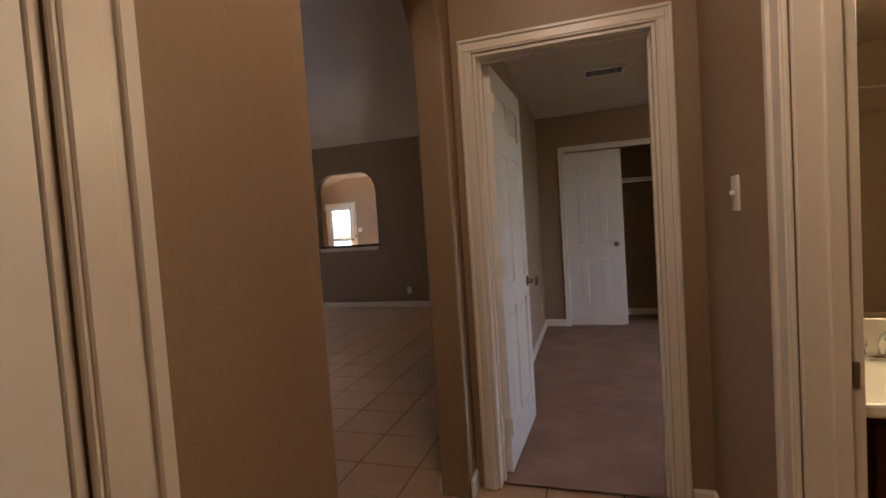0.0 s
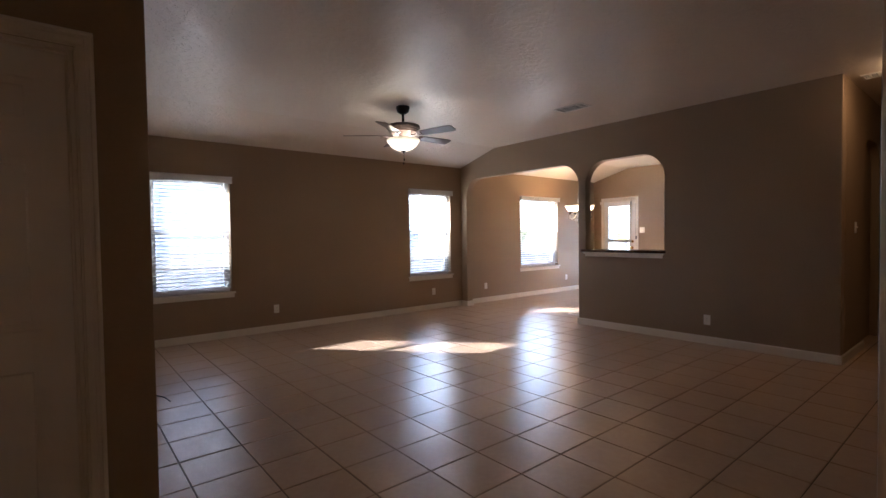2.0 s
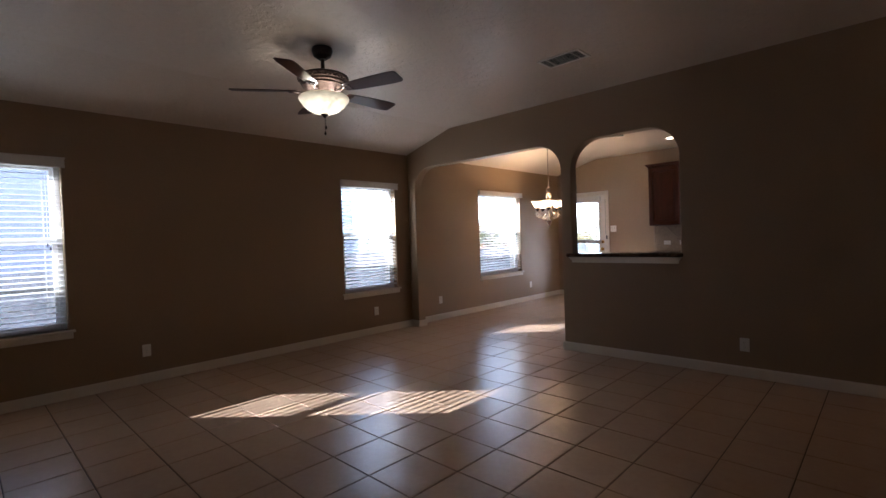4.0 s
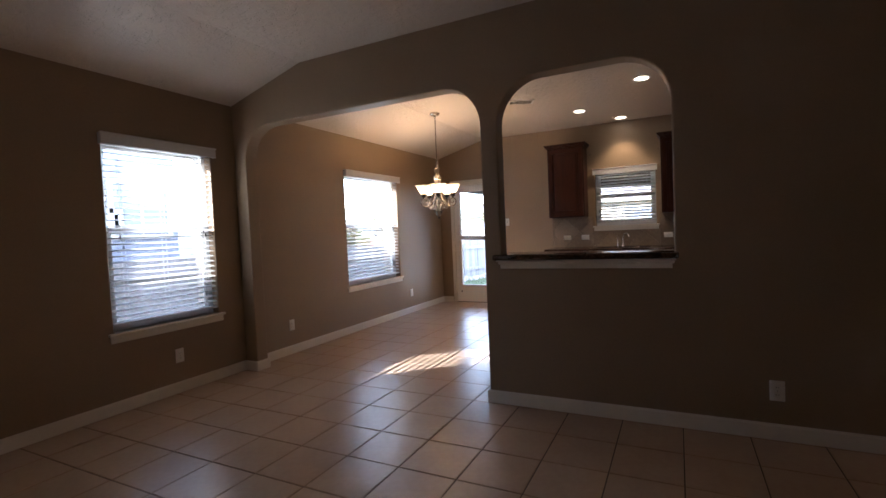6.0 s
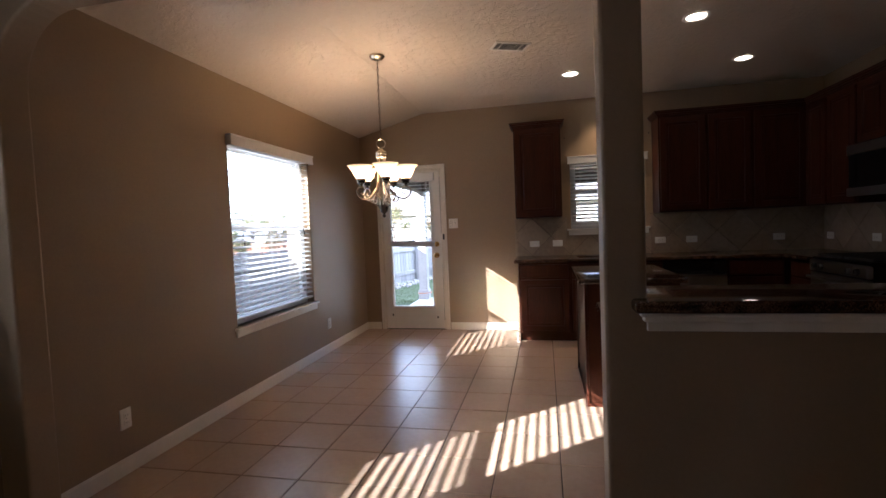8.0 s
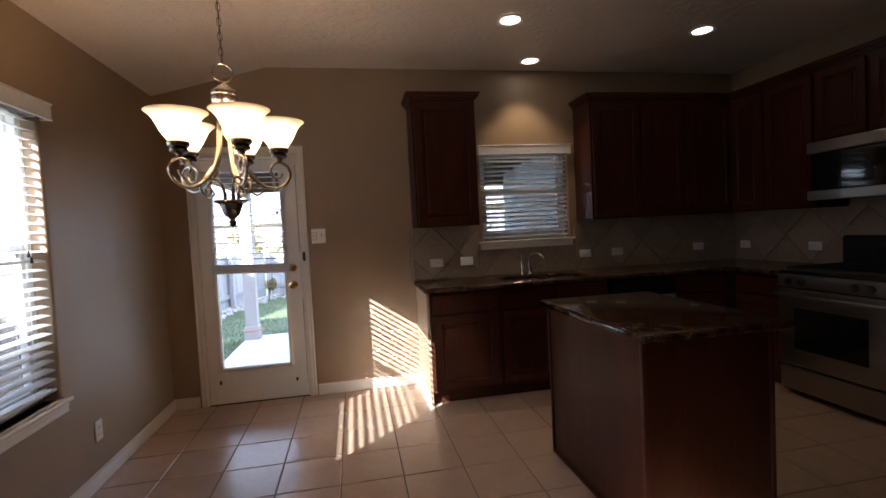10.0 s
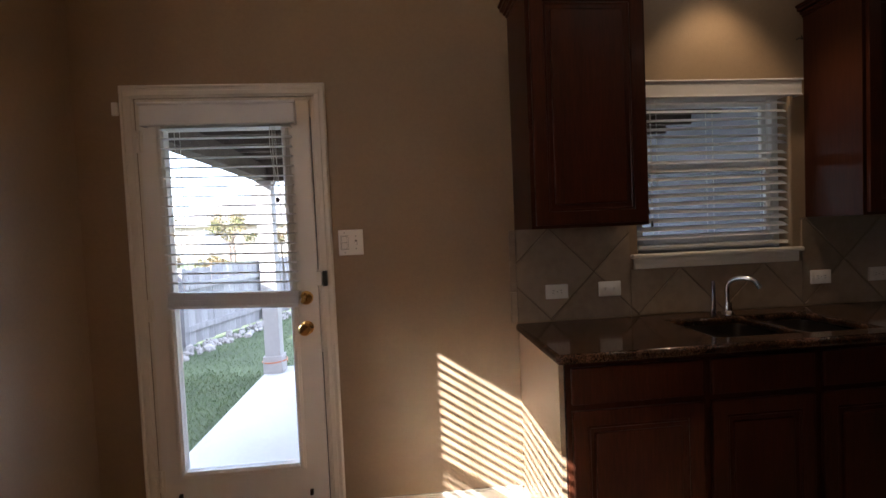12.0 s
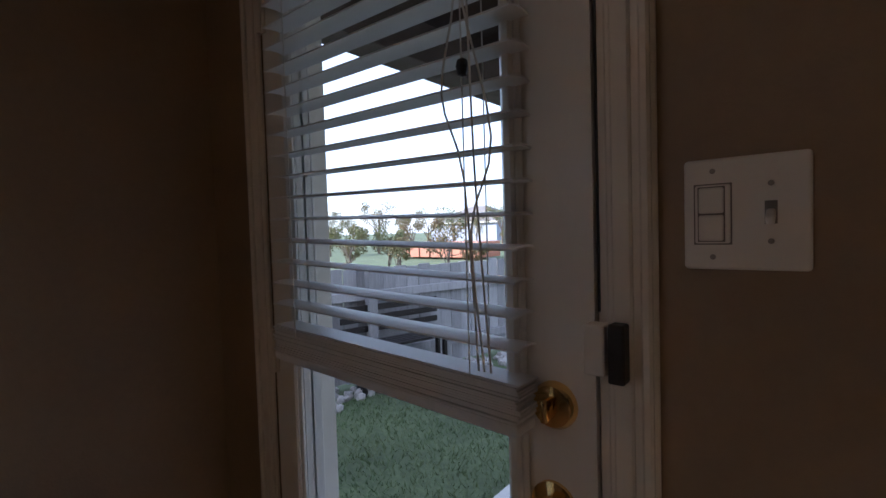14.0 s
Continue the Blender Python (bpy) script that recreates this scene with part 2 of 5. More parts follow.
FENCE = material("weathered_fence", (0.31, 0.29, 0.285), 0.85, vary=0.22, grain=14, blotch=3, randomly=0.45, stretch=(8, 8, 0.6), bump=0.3, bump_scale=60)
POST = material("painted_post", (0.42, 0.39, 0.37), 0.7, vary=0.08, grain=20, blotch=3)
RAFTER = material("rafter_wood", (0.10, 0.075, 0.06), 0.8, vary=0.25, grain=12, blotch=3)
SIDING = material("lap_siding", (0.29, 0.30, 0.36), 0.7, vary=0.06, grain=30, blotch=1)
BRICK_FAR = material("far_stucco", (0.48, 0.42, 0.36), 0.8, vary=0.1, grain=20, blotch=1)
SHINGLE = material("roof_shingle", (0.17, 0.15, 0.14), 0.9, vary=0.3, grain=18, blotch=2, bump=0.5, bump_scale=30)
ROCK = material("river_rock", (0.33, 0.30, 0.275), 0.8, second=(0.28, 0.22, 0.19), grain=9, blotch=1.5, randomly=0.9, bump=0.3, bump_scale=40)
LEAF = material("leaf", (0.10, 0.12, 0.035), 0.6, second=(0.16, 0.095, 0.04), grain=6, blotch=1.5, randomly=0.3)
BARK = material("bark", (0.12, 0.09, 0.07), 0.9, vary=0.3, grain=20, blotch=4, bump=0.6, bump_scale=40)
ORANGE = material("orange_steel", (0.36, 0.14, 0.08), 0.5, vary=0.1, grain=10, blotch=1)
HOSE = material("hose_rubber", (0.50, 0.16, 0.06), 0.5, vary=0.1, grain=20)
DARK_WINDOW = material("far_window_glass", (0.20, 0.21, 0.24), 0.12)
SCUFF = material("scuff_mark", (0.16, 0.12, 0.09), 0.8, vary=0.3, grain=60)

# ---- building helpers ----
def finish(bm, mat, name, smooth=None):
    me = bpy.data.meshes.new(name)
    bmesh.ops.recalc_face_normals(bm, faces=bm.faces[:])
    bm.to_mesh(me)
    bm.free()
    me.materials.append(mat)
    if smooth is not None:
        for f in me.polygons:
            f.use_smooth = True
        me.set_sharp_from_angle(angle=radians(smooth))
    return me


def part(name, bm, mat, parent=None, label="", smooth=None):
    """Links a bmesh as one mesh object under a thing or under a part."""
    ob = new(name, finish(bm, mat, name, smooth))
    ob.parent = parent
    return tagged(ob, label)


def structure(name, bm, mat, label="", smooth=None):
    return tagged(new(name, finish(bm, mat, name, smooth)), label, name.rstrip("_0123456789").split("_")[0], kind="structure")


def thing(name, at, label, category, group="", rz=0):
    """An empty at the base of a thing, which parents its parts."""
    ob = new(name)
    ob.empty_display_size = 0.1
    ob.matrix_basis = pose(*at, 0, 0, rz)
    return tagged(ob, label, category, group)


def box(x0, y0, z0, x1, y1, z1, bevel=0.0, bm=None, segs=2):
    """A box, with rounded edges where asked, added to a bmesh."""
    bm = bm or bmesh.new()
    made = bmesh.ops.create_cube(bm, size=1)["verts"]
    for v in made:
        v.co = Vector((x0 + (v.co.x + 0.5) * (x1 - x0), y0 + (v.co.y + 0.5) * (y1 - y0), z0 + (v.co.z + 0.5) * (z1 - z0)))
    if bevel:
        bmesh.ops.bevel(bm, geom=list({e for v in made for e in v.link_edges}), offset=bevel, segments=segs, profile=0.5, affect="EDGES")
    return bm


def lathe(profile, steps=24, bm=None, at=(0, 0, 0), tilt=None):
    """A turned body from (radius, height) pairs about z."""
    bm = bm or bmesh.new()
    m = Matrix.Translation(at) @ (tilt or Matrix())
    rings = []
    for r, z in profile:
        if r < 1e-5:
            rings.append([bm.verts.new(m @ Vector((0, 0, z)))])
        else:
            rings.append([bm.verts.new(m @ Vector((r * math.cos(a), r * math.sin(a), z))) for a in (2 * math.pi * i / steps for i in range(steps))])
    for a, b in zip(rings, rings[1:]):
        for i in range(steps):
            j = (i + 1) % steps
            q = [a[i % len(a)], a[j % len(a)], b[j % len(b)], b[i % len(b)]]
            q = list(dict.fromkeys(q))
            if len(q) > 2:
                bm.faces.new(q)
    return bm


TO_Y = Matrix.Rotation(radians(90), 4, "X")     # turns a lathe's z axis to -y
TO_X = Matrix.Rotation(radians(90), 4, "Y")     # turns it to +x


def tube(points, radius, bm=None, sides=8, steps=6, closed=False):
    """A round bar along a smooth curve through the points."""
    bm = bm or bmesh.new()
    p = [Vector(q) for q in points]
    path = []
    for i in range(len(p) - 1):
        a, b, c, d = p[max(i - 1, 0)], p[i], p[i + 1], p[min(i + 2, len(p) - 1)]
        for s in range(steps):
            t = s / steps
            path.append(0.5 * (2 * b + (c - a) * t + (2 * a - 5 * b + 4 * c - d) * t * t + (3 * b - a - 3 * c + d) * t ** 3))
    path.append(p[-1])
    rings, up = [], Vector((0.3, 0.2, 0.93)).normalized()
    for i, q in enumerate(path):
        way = (path[min(i + 1, len(path) - 1)] - path[max(i - 1, 0)]).normalized()
        side = way.cross(up)
        if side.length < 1e-3:
            side = way.cross(Vector((1, 0, 0)))
        side.normalize()
        up = side.cross(way).normalized()
        r = radius(i / (len(path) - 1)) if callable(radius) else radius
        rings.append([bm.verts.new(q + r * (math.cos(2 * math.pi * k / sides) * side + math.sin(2 * math.pi * k / sides) * up)) for k in range(sides)])
    for a, b in zip(rings, rings[1:]):
        for k in range(sides):
            bm.faces.new((a[k], a[(k + 1) % sides], b[(k + 1) % sides], b[k]))
    bm.faces.new(rings[0]), bm.faces.new(rings[-1])
    return bm


def rect(u0, z0, u1, z1):
    return [(u0, z0), (u1, z0), (u1, z1), (u0, z1)]


def rounded_top(u0, z0, u1, z1, r, steps=10):
    """An opening with a flat head and rounded upper corners."""
    q = [(u0, z0), (u1, z0)]
    q += [(u1 - r + r * math.cos(a), z1 - r + r * math.sin(a)) for a in (math.pi / 2 * i / steps for i in range(steps + 1))]
    q += [(u0 + r - r * math.sin(a), z1 - r + r * math.cos(a)) for a in (math.pi / 2 * i / steps for i in range(steps + 1))]
    return q


def sheet_wall(loops, axis, at, thick):
    """A wall with openings: loops of (u, z), the first one the outline; axis x or y is its normal; it goes from at to at + thick."""
    bm = bmesh.new()
    put = (lambda u, z, d: (d, u, z)) if axis == "x" else (lambda u, z, d: (u, d, z))
    for q in loops:
        vs = [bm.verts.new(put(u, z, at)) for u, z in q]
        for a, b in zip(vs, vs[1:] + vs[:1]):
            bm.edges.new((a, b))
    bmesh.ops.triangle_fill(bm, use_beauty=True, edges=bm.edges[:])
    moved = bmesh.ops.extrude_face_region(bm, geom=bm.faces[:])["geom"]
    bmesh.ops.translate(bm, vec=put(0, 0, thick) if axis == "y" else (thick, 0, 0), verts=[v for v in moved if isinstance(v, bmesh.types.BMVert)])
    return bm


def notched(loops):
    """Openings that stand on the wall's foot become notches of its outline."""
    out, holes = list(loops[0]), []
    for q in loops[1:]:
        (u0, z0), (u1, _) = q[:2]
        for i, (a, b) in enumerate(zip(out, out[1:] + out[:1])):
            if a[1] == b[1] == z0 and min(a[0], b[0]) < u0 and u1 < max(a[0], b[0]):
                way = [(u0, z0)] + list(reversed(q[2:])) + [(u1, z0)]
                out[i + 1:i + 1] = way if a[0] < b[0] else list(reversed(way))
                break
        else:
            holes.append(q)
    return [out] + holes


def wall(name, loops, axis, at, thick, label="tan orange-peel painted drywall wall", mat=None, bull=0.012):
    loops = notched(loops)
    ob = structure(name, sheet_wall(loops, axis, at, thick), mat or WALL, label)
    if bull:
        b = ob.modifiers.new("bullnose", "BEVEL")
        b.width, b.segments, b.limit_method, b.angle_limit = bull, 3, "ANGLE", radians(50)
    return ob


def baseboard(x0, y0, x1, y1, side, height=0.085):
    """A white skirting along a wall face; side: the way it stands out, as (dx, dy)."""
    d = 0.014
    if x0 == x1:
        a, b = sorted((x0, x0 + side[0] * d))
        bm = box(a, min(y0, y1), 0.001, b, max(y0, y1), height, 0.004)
        a, b = sorted((x0, x0 + side[0] * d * 0.6))
        box(a, min(y0, y1), height, b, max(y0, y1), height + 0.008, 0.002, bm)
    else:
        a, b = sorted((y0, y0 + side[1] * d))
        bm = box(min(x0, x1), a, 0.001, max(x0, x1), b, height, 0.004)
        a, b = sorted((y0, y0 + side[1] * d * 0.6))
        box(min(x0, x1), a, height, max(x0, x1), b, height + 0.008, 0.002, bm)
    return structure("baseboard", bm, TRIM, "white painted baseboard along the wall")


# ---- plan ----
XW, XR = -6.82, -1.545          # window wall, range wall
YP, YQ, YB = 6.95, 7.08, 11.24  # partition front and back, door wall
YF = 1.545                      # front wall of the living room
H, HE, XE = 2.75, 2.51, -5.95   # flat ceiling, eaves, foot of the slope
W0, W1, W2 = (2.06, 2.955), (5.80, 6.69), (8.59, 9.815)   # windows in the window wall
WZ0, WZ1 = 0.60, 2.05
DX0, DX1, DZ = -6.555, -5.76, 2.045                      # garden door opening
KX0, KX1, KZ0, KZ1 = -4.18, -3.345, 1.225, 2.05           # kitchen window
OUT = 0.16                                               # outer wall thickness

wall("wall_west", [rect(YF - 0.12, -0.3, YB + OUT, HE + 0.05)] + [rect(a, WZ0, b, WZ1) for a, b in (W0, W1, W2)], "x", XW - OUT, OUT)
wall("wall_north", [[(XW - OUT, -0.3), (XR + 0.13, -0.3), (XR + 0.13, H + 0.05), (XE, H + 0.05), (XW - OUT, HE + 0.02)],
                    rect(DX0, -0.3, DX1, DZ), rect(KX0, KZ0, KX1, KZ1)], "y", YB, OUT)
# unseen outer skin, added so its depth trims the sun at the windows
wall("wall_veneer", [rect(YF - 0.12, -0.3, YB + OUT, HE - 0.03)] + [rect(a + 0.01, WZ0, b - 0.01, WZ1 - 0.01) for a, b in (W0, W1, W2)], "x", XW - OUT - 0.10, 0.098,
     "unseen pale outer wall skin, added to narrow the sun at the windows", BRICK_FAR, 0)
# partition with the dining arch and the serving opening
ARCH = rounded_top(-6.665, 0, -4.315, 2.285, 0.30)
outline = [(XW, 0), (-6.665, 0)] + list(reversed(ARCH[2:])) + [(-4.315, 0), (-1.41, 0), (-1.41, H + 0.02), (XE, H + 0.02), (XW, HE + 0.02)]
wall("wall_partition", [outline, rounded_top(-4.19, 1.03, -3.095, 2.275, 0.30)], "y", YP, YQ - YP, "tan drywall partition with an arch and serving opening")
# solid behind the corridor arch, out of view, added to stop corridor light
wall("wall_east", [rect(YQ, 0, YB, H + 0.02)], "x", XR, 0.05, bull=0)
wall("wall_corridor", [rect(YQ, 0, YB, H + 0.02), rounded_top(7.95, 0.0, 8.85, 2.28, 0.28)], "x", XR + 0.051, 0.084)
wall("wall_south", [rect(XW, 0, -2.86, H + 0.02)], "y", YF - 0.12, 0.12)
wall("wall_foyer", [rect(-2.4, 0, YF, H + 0.02), rect(0.515, 0, 1.30, 2.05)], "x", -2.86, 0.12)
wall("wall_foyer_back", [rect(-2.74, 0, -0.465, H + 0.02)], "y", -2.4, 0.1)
# hall: left wall with a door and an arch, end wall, right wall
HL, HR, HY = -0.32, 0.712, 1.96
HB = HL - 0.145                 # far face of the hall's west wall
wall("wall_hall_west", [[(-2.4, 0), (0.745, 0)] + list(reversed(rounded_top(0.745, 0, 1.855, 2.28, 0.24)[2:])) + [(1.855, 0), (9.6, 0), (9.6, H + 0.02), (-2.4, H + 0.02)],
                        rect(-0.50, 0.0, 0.205, 2.05)], "x", HB, HL - HB)
wall("wall_hall_north", [rect(HL, 0, HR + 0.12, H + 0.02), rect(-0.215, 0, 0.559, 2.05)], "y", HY, 0.12)
wall("wall_hall_east", [rect(-2.4, 0, HY, H + 0.02), rect(0.33, 0, 1.09, 2.05)], "x", HR, 0.12)
wall("wall_hall_south", [rect(HL, 0, HR, H + 0.02)], "y", -2.4, 0.1)
wall("wall_corridor_end", [rect(-1.41, 0, HB, H + 0.02)], "y", 9.5, 0.1)
# bedroom and its closet
BX0, BX1, BY0, BY1, BH = -0.28, 3.4, 2.08, 5.45, 2.45
wall("wall_bedroom_west", [rect(BY0, 0, 6.2, BH + 0.02)], "x", BX0 - 0.03, 0.03, bull=0)
wall("wall_bedroom_east", [rect(BY0, 0, 6.2, BH + 0.02), rect(3.3, WZ0, 3.9, WZ1)], "x", BX1, 0.16)
wall("wall_bedroom_north", [rect(BX0, 0, BX1, BH + 0.02), rect(0.02, 0, 1.16, 2.03)], "y", BY1, 0.11)
wall("wall_bedroom_south", [rect(HR + 0.12, 0, BX1, BH + 0.02)], "y", BY0 - 0.12, 0.12)
wall("wall_closet", [rect(BX0, 0, BX1, BH + 0.02)], "y", 6.1, 0.1)
# bathroom
wall("wall_bath_north", [rect(HR + 0.12, 0, 2.7, BH + 0.02)], "y", 1.56, 0.1)
wall("wall_bath_east", [rect(-1.2, 0, 1.56, BH + 0.02)], "x", 2.7, 0.1)
wall("wall_bath_south", [rect(HR + 0.12, 0, 2.7, BH + 0.02)], "y", -1.2, 0.1)

# ceilings
bm = bmesh.new()
low = [(XW - OUT, HE - 0.044), (XE, H), (HR + 0.12, H)]
sec = low + [(x, z + 0.12) for x, z in reversed(low)]
ends = [[bm.verts.new((x, y, z)) for x, z in sec] for y in (-2.5, YB + OUT)]
for q in ends:
    bm.faces.new(q)
for i in range(len(sec)):
    j = (i + 1) % len(sec)
    bm.faces.new((ends[0][i], ends[0][j], ends[1][j], ends[1][i]))
structure("ceiling", bm, CEIL, "tan knockdown-textured ceiling, sloped beside the window wall")
structure("ceiling_bedroom", box(BX0 - 0.03, BY0 - 0.12, BH, BX1 + 0.1, 6.2, BH + 0.1), CEIL, "tan textured bedroom ceiling")
structure("ceiling_bath", box(HR + 0.12, -1.2, BH, 2.8, 1.66, BH + 0.1), CEIL, "tan textured bathroom ceiling")

# floors under the tiles and the carpet
structure("floor", box(XW - OUT, -2.5, -0.16, HR + 0.06, YB + OUT, -0.004), GROUT, "dark grout bed under the floor tiles")
structure("floor_bath", box(HR + 0.06, -1.2, -0.16, 2.8, 1.66, 0.0), TILE, "tan tiled bathroom floor")
bm = bmesh.new()
bmesh.ops.create_grid(bm, x_segments=70, y_segments=70, size=0.5)
for v in bm.verts:
    v.co = Vector((BX0 + (v.co.x + 0.5) * (BX1 - BX0), 2.0 + (v.co.y + 0.5) * 4.1, 0.012 + 0.004 * noise.noise(v.co * 34)))
structure("floor_carpet", bm, CARPET, "brown cut-pile bedroom carpet with brushed marks", 60)

for q in ((XW, YF, XW, YP, (1, 0)), (XW, YQ, XW, YB, (1, 0)), (XW, YP, -6.665, YP, (0, -1)), (-6.665, YP - 0.014, -6.665, YQ + 0.014, (1, 0)),
          (XW, YQ, -6.665, YQ, (0, 1)), (-4.315, YP, -1.41, YP, (0, -1)), (-4.315, YP - 0.014, -4.315, YQ, (-1, 0)), (-1.41, YP - 0.014, -1.41, 7.95, (1, 0)),
          (XW, YB, -6.625, YB, (0, -1)), (-5.69, YB, -4.825, YB, (0, -1)), (XW, YF, -2.86, YF, (0, 1)), (-2.74, -2.3, -2.74, 0.448, (1, 0)), (-2.74, 1.367, -2.74, YF, (1, 0)),
          (-0.32, 0.316, -0.32, 0.745, (1, 0)), (-0.32, 1.855, -0.32, HY, (1, 0)), (0.626, HY, HR, HY, (0, -1)), (HR, 1.202, HR, HY, (-1, 0)), (HB, 1.855, HB, 9.5, (-1, 0)),
          (HB, -2.3, HB, 0.745, (-1, 0)), (BX0, BY0, BX0, BY1, (1, 0)), (BX0, BY1, -0.045, BY1, (0, -1)), (1.225, BY1, BX1, BY1, (0, -1)), (BX0, 6.1, BX1, 6.1, (0, -1)), (-1.41, 9.5, HB, 9.5, (0, -1))):
    baseboard(*q)


def casing(axis, at, side, u0, u1, top, width=0.065, name="trim", foot=0.002):
    """Moulded casing round three sides of an opening, on the face at; side: +1 or -1 along the axis."""
    bm = bmesh.new()
    for lo, hi, thick in ((0.0, width, 0.012), (0.008, width * 0.55, 0.017), (width * 0.72, width - 0.004, 0.021)):
        a, b = sorted((at, at + side * thick))
        pieces = ((u0 - hi, foot, u0 - lo, top + lo), (u1 + lo, foot, u1 + hi, top + lo), (u0 - hi, top + lo, u1 + hi, top + hi))
        for p, q, r, s in pieces:
            if axis == "x":
                box(a, p, q, b, r, s, 0.003, bm, 1)
            else:
                box(p, a, q, r, b, s, 0.003, bm, 1)
    return structure(name, bm, TRIM, "white painted door casing with a moulded profile")


casing("y", YB, -1, DX0, DX1, DZ, 0.06)
casing("y", HY, -1, -0.215, 0.559, 2.05)
casing("y", BY0, 1, -0.215, 0.559, 2.05)
casing("x", HL, 1, -0.50, 0.205, 2.05, 0.108)
casing("x", HR, -1, 0.33, 1.09, 2.05, 0.108)
casing("x", -2.74, 1, 0.515, 1.30, 2.05)
casing("y", BY1, -1, 0.02, 1.16, 2.03)


def jamb(axis, lo, hi, u0, u1, top, label="white painted door jamb with a stop"):
    """The lining of an opening from lo to hi through the wall, with a stop."""
    bm = bmesh.new()
    mid = (lo + hi) / 2
    for a, b, t in ((lo, hi, 0.016), (mid - 0.005, mid + 0.03, 0.027)):
        for p, q, r, s in ((u0, 0.002, u0 + t, top - t), (u1 - t, 0.002, u1, top - t), (u0, top - t, u1, top)):
            if axis == "x":
                box(a, p, q, b, r, s, 0.002, bm, 1)
            else:
                box(p, a, q, r, b, s, 0.002, bm, 1)
    return structure("trim_jamb", bm, TRIM, label)


jamb("y", HY + 0.001, BY0 - 0.001, -0.215, 0.559, 2.05)
jamb("x", HR + 0.001, HR + 0.119, 0.33, 1.09, 2.05)
jamb("x", HB + 0.001, HL - 0.001, -0.50, 0.205, 2.05)
jamb("x", -2.859, -2.741, 0.515, 1.30, 2.05)
jamb("y", YB + 0.001, YB + OUT - 0.001, DX0, DX1, DZ)

# ---- windows and blinds ----
def make_window(name, at, w, h, rz, label, screen=None, full=False):
    """A vinyl single-hung window; x along the wall, y outwards, z from the opening's foot."""
    ob = tagged(new(name), label, "window", kind="structure")
    ob.matrix_basis = pose(*at, 0, 0, rz)
    bm = bmesh.new()
    t, y0, y1, mid = 0.04, 0.075, 0.14, h * 0.525
    for q in ((-w / 2, 0, -w / 2 + t, h), (w / 2 - t, 0, w / 2, h), (-w / 2 + t, 0, w / 2 - t, t), (-w / 2 + t, h - t, w / 2 - t, h)):
        box(q[0], y0, q[1], q[2], y1, q[3], 0.004, bm, 1)
    part("window_frame", bm, VINYL, ob)
    for lo, hi, y in ((t, mid + 0.025, 0.082), (mid - 0.02, h - t, 0.108)):
        bm, e = bmesh.new(), 0.03
        for q in ((-w / 2 + t, lo, -w / 2 + t + e, hi), (w / 2 - t - e, lo, w / 2 - t, hi), (-w / 2 + t + e, lo, w / 2 - t - e, lo + e), (-w / 2 + t + e, hi - e, w / 2 - t - e, hi)):
            box(q[0], y, q[1], q[2], y + 0.024, q[3], 0.003, bm, 1)
        sash = part("sash", bm, VINYL, ob)
        pane = part("pane", box(-w / 2 + t + e, y + 0.010, lo + e, w / 2 - t - e, y + 0.014, hi - e), GLASS, sash)
        pane.visible_shadow = False
    if screen:
        part("insect_screen", box(-w / 2 + t, 0.134, t, w / 2 - t, 0.1345, h - t if full else mid), screen, ob, "dark insect screen over the window")
    bm = box(-w / 2 - 0.045, -0.035, -0.022, w / 2 + 0.045, 0.0, 0.0, 0.006)
    box(-w / 2 + 0.001, 0.0, -0.022, w / 2 - 0.001, 0.075, 0.0, 0.0, bm)
    box(-w / 2 - 0.03, -0.016, -0.075, w / 2 + 0.03, -0.001, -0.022, 0.004, bm)
    box(-w / 2 - 0.022, -0.022, -0.045, w / 2 + 0.022, -0.016, -0.022, 0.003, bm)
    part("window_sill", bm, TRIM, ob)
    return ob


def slat_mesh(w, depth=0.05):
    bm = bmesh.new()
    rows = []
    for i, (y, z) in enumerate(((-0.5, 0.0), (-0.18, 0.055), (0.18, 0.055), (0.5, 0.0))):
        rows.append([bm.verts.new((x, y * depth, z * depth + dz)) for x in (-w / 2, w / 2) for dz in (0.0014, -0.0014)])
    for a, b in zip(rows, rows[1:]):
        bm.faces.new((a[0], b[0], b[2], a[2])), bm.faces.new((a[1], a[3], b[3], b[1]))
        bm.faces.new((a[0], a[1], b[1], b[0])), bm.faces.new((a[2], b[2], b[3], a[3]))
    for q in (rows[0], rows[-1]):
        bm.faces.new((q[0], q[2], q[3], q[1]))
    return finish(bm, BLIND, "slat", 40)


def cord_run(points, parent, name="cord", r=0.0014, mat=None):
    return part(name, tube(points, r, sides=5, steps=4), mat or CORD, parent)


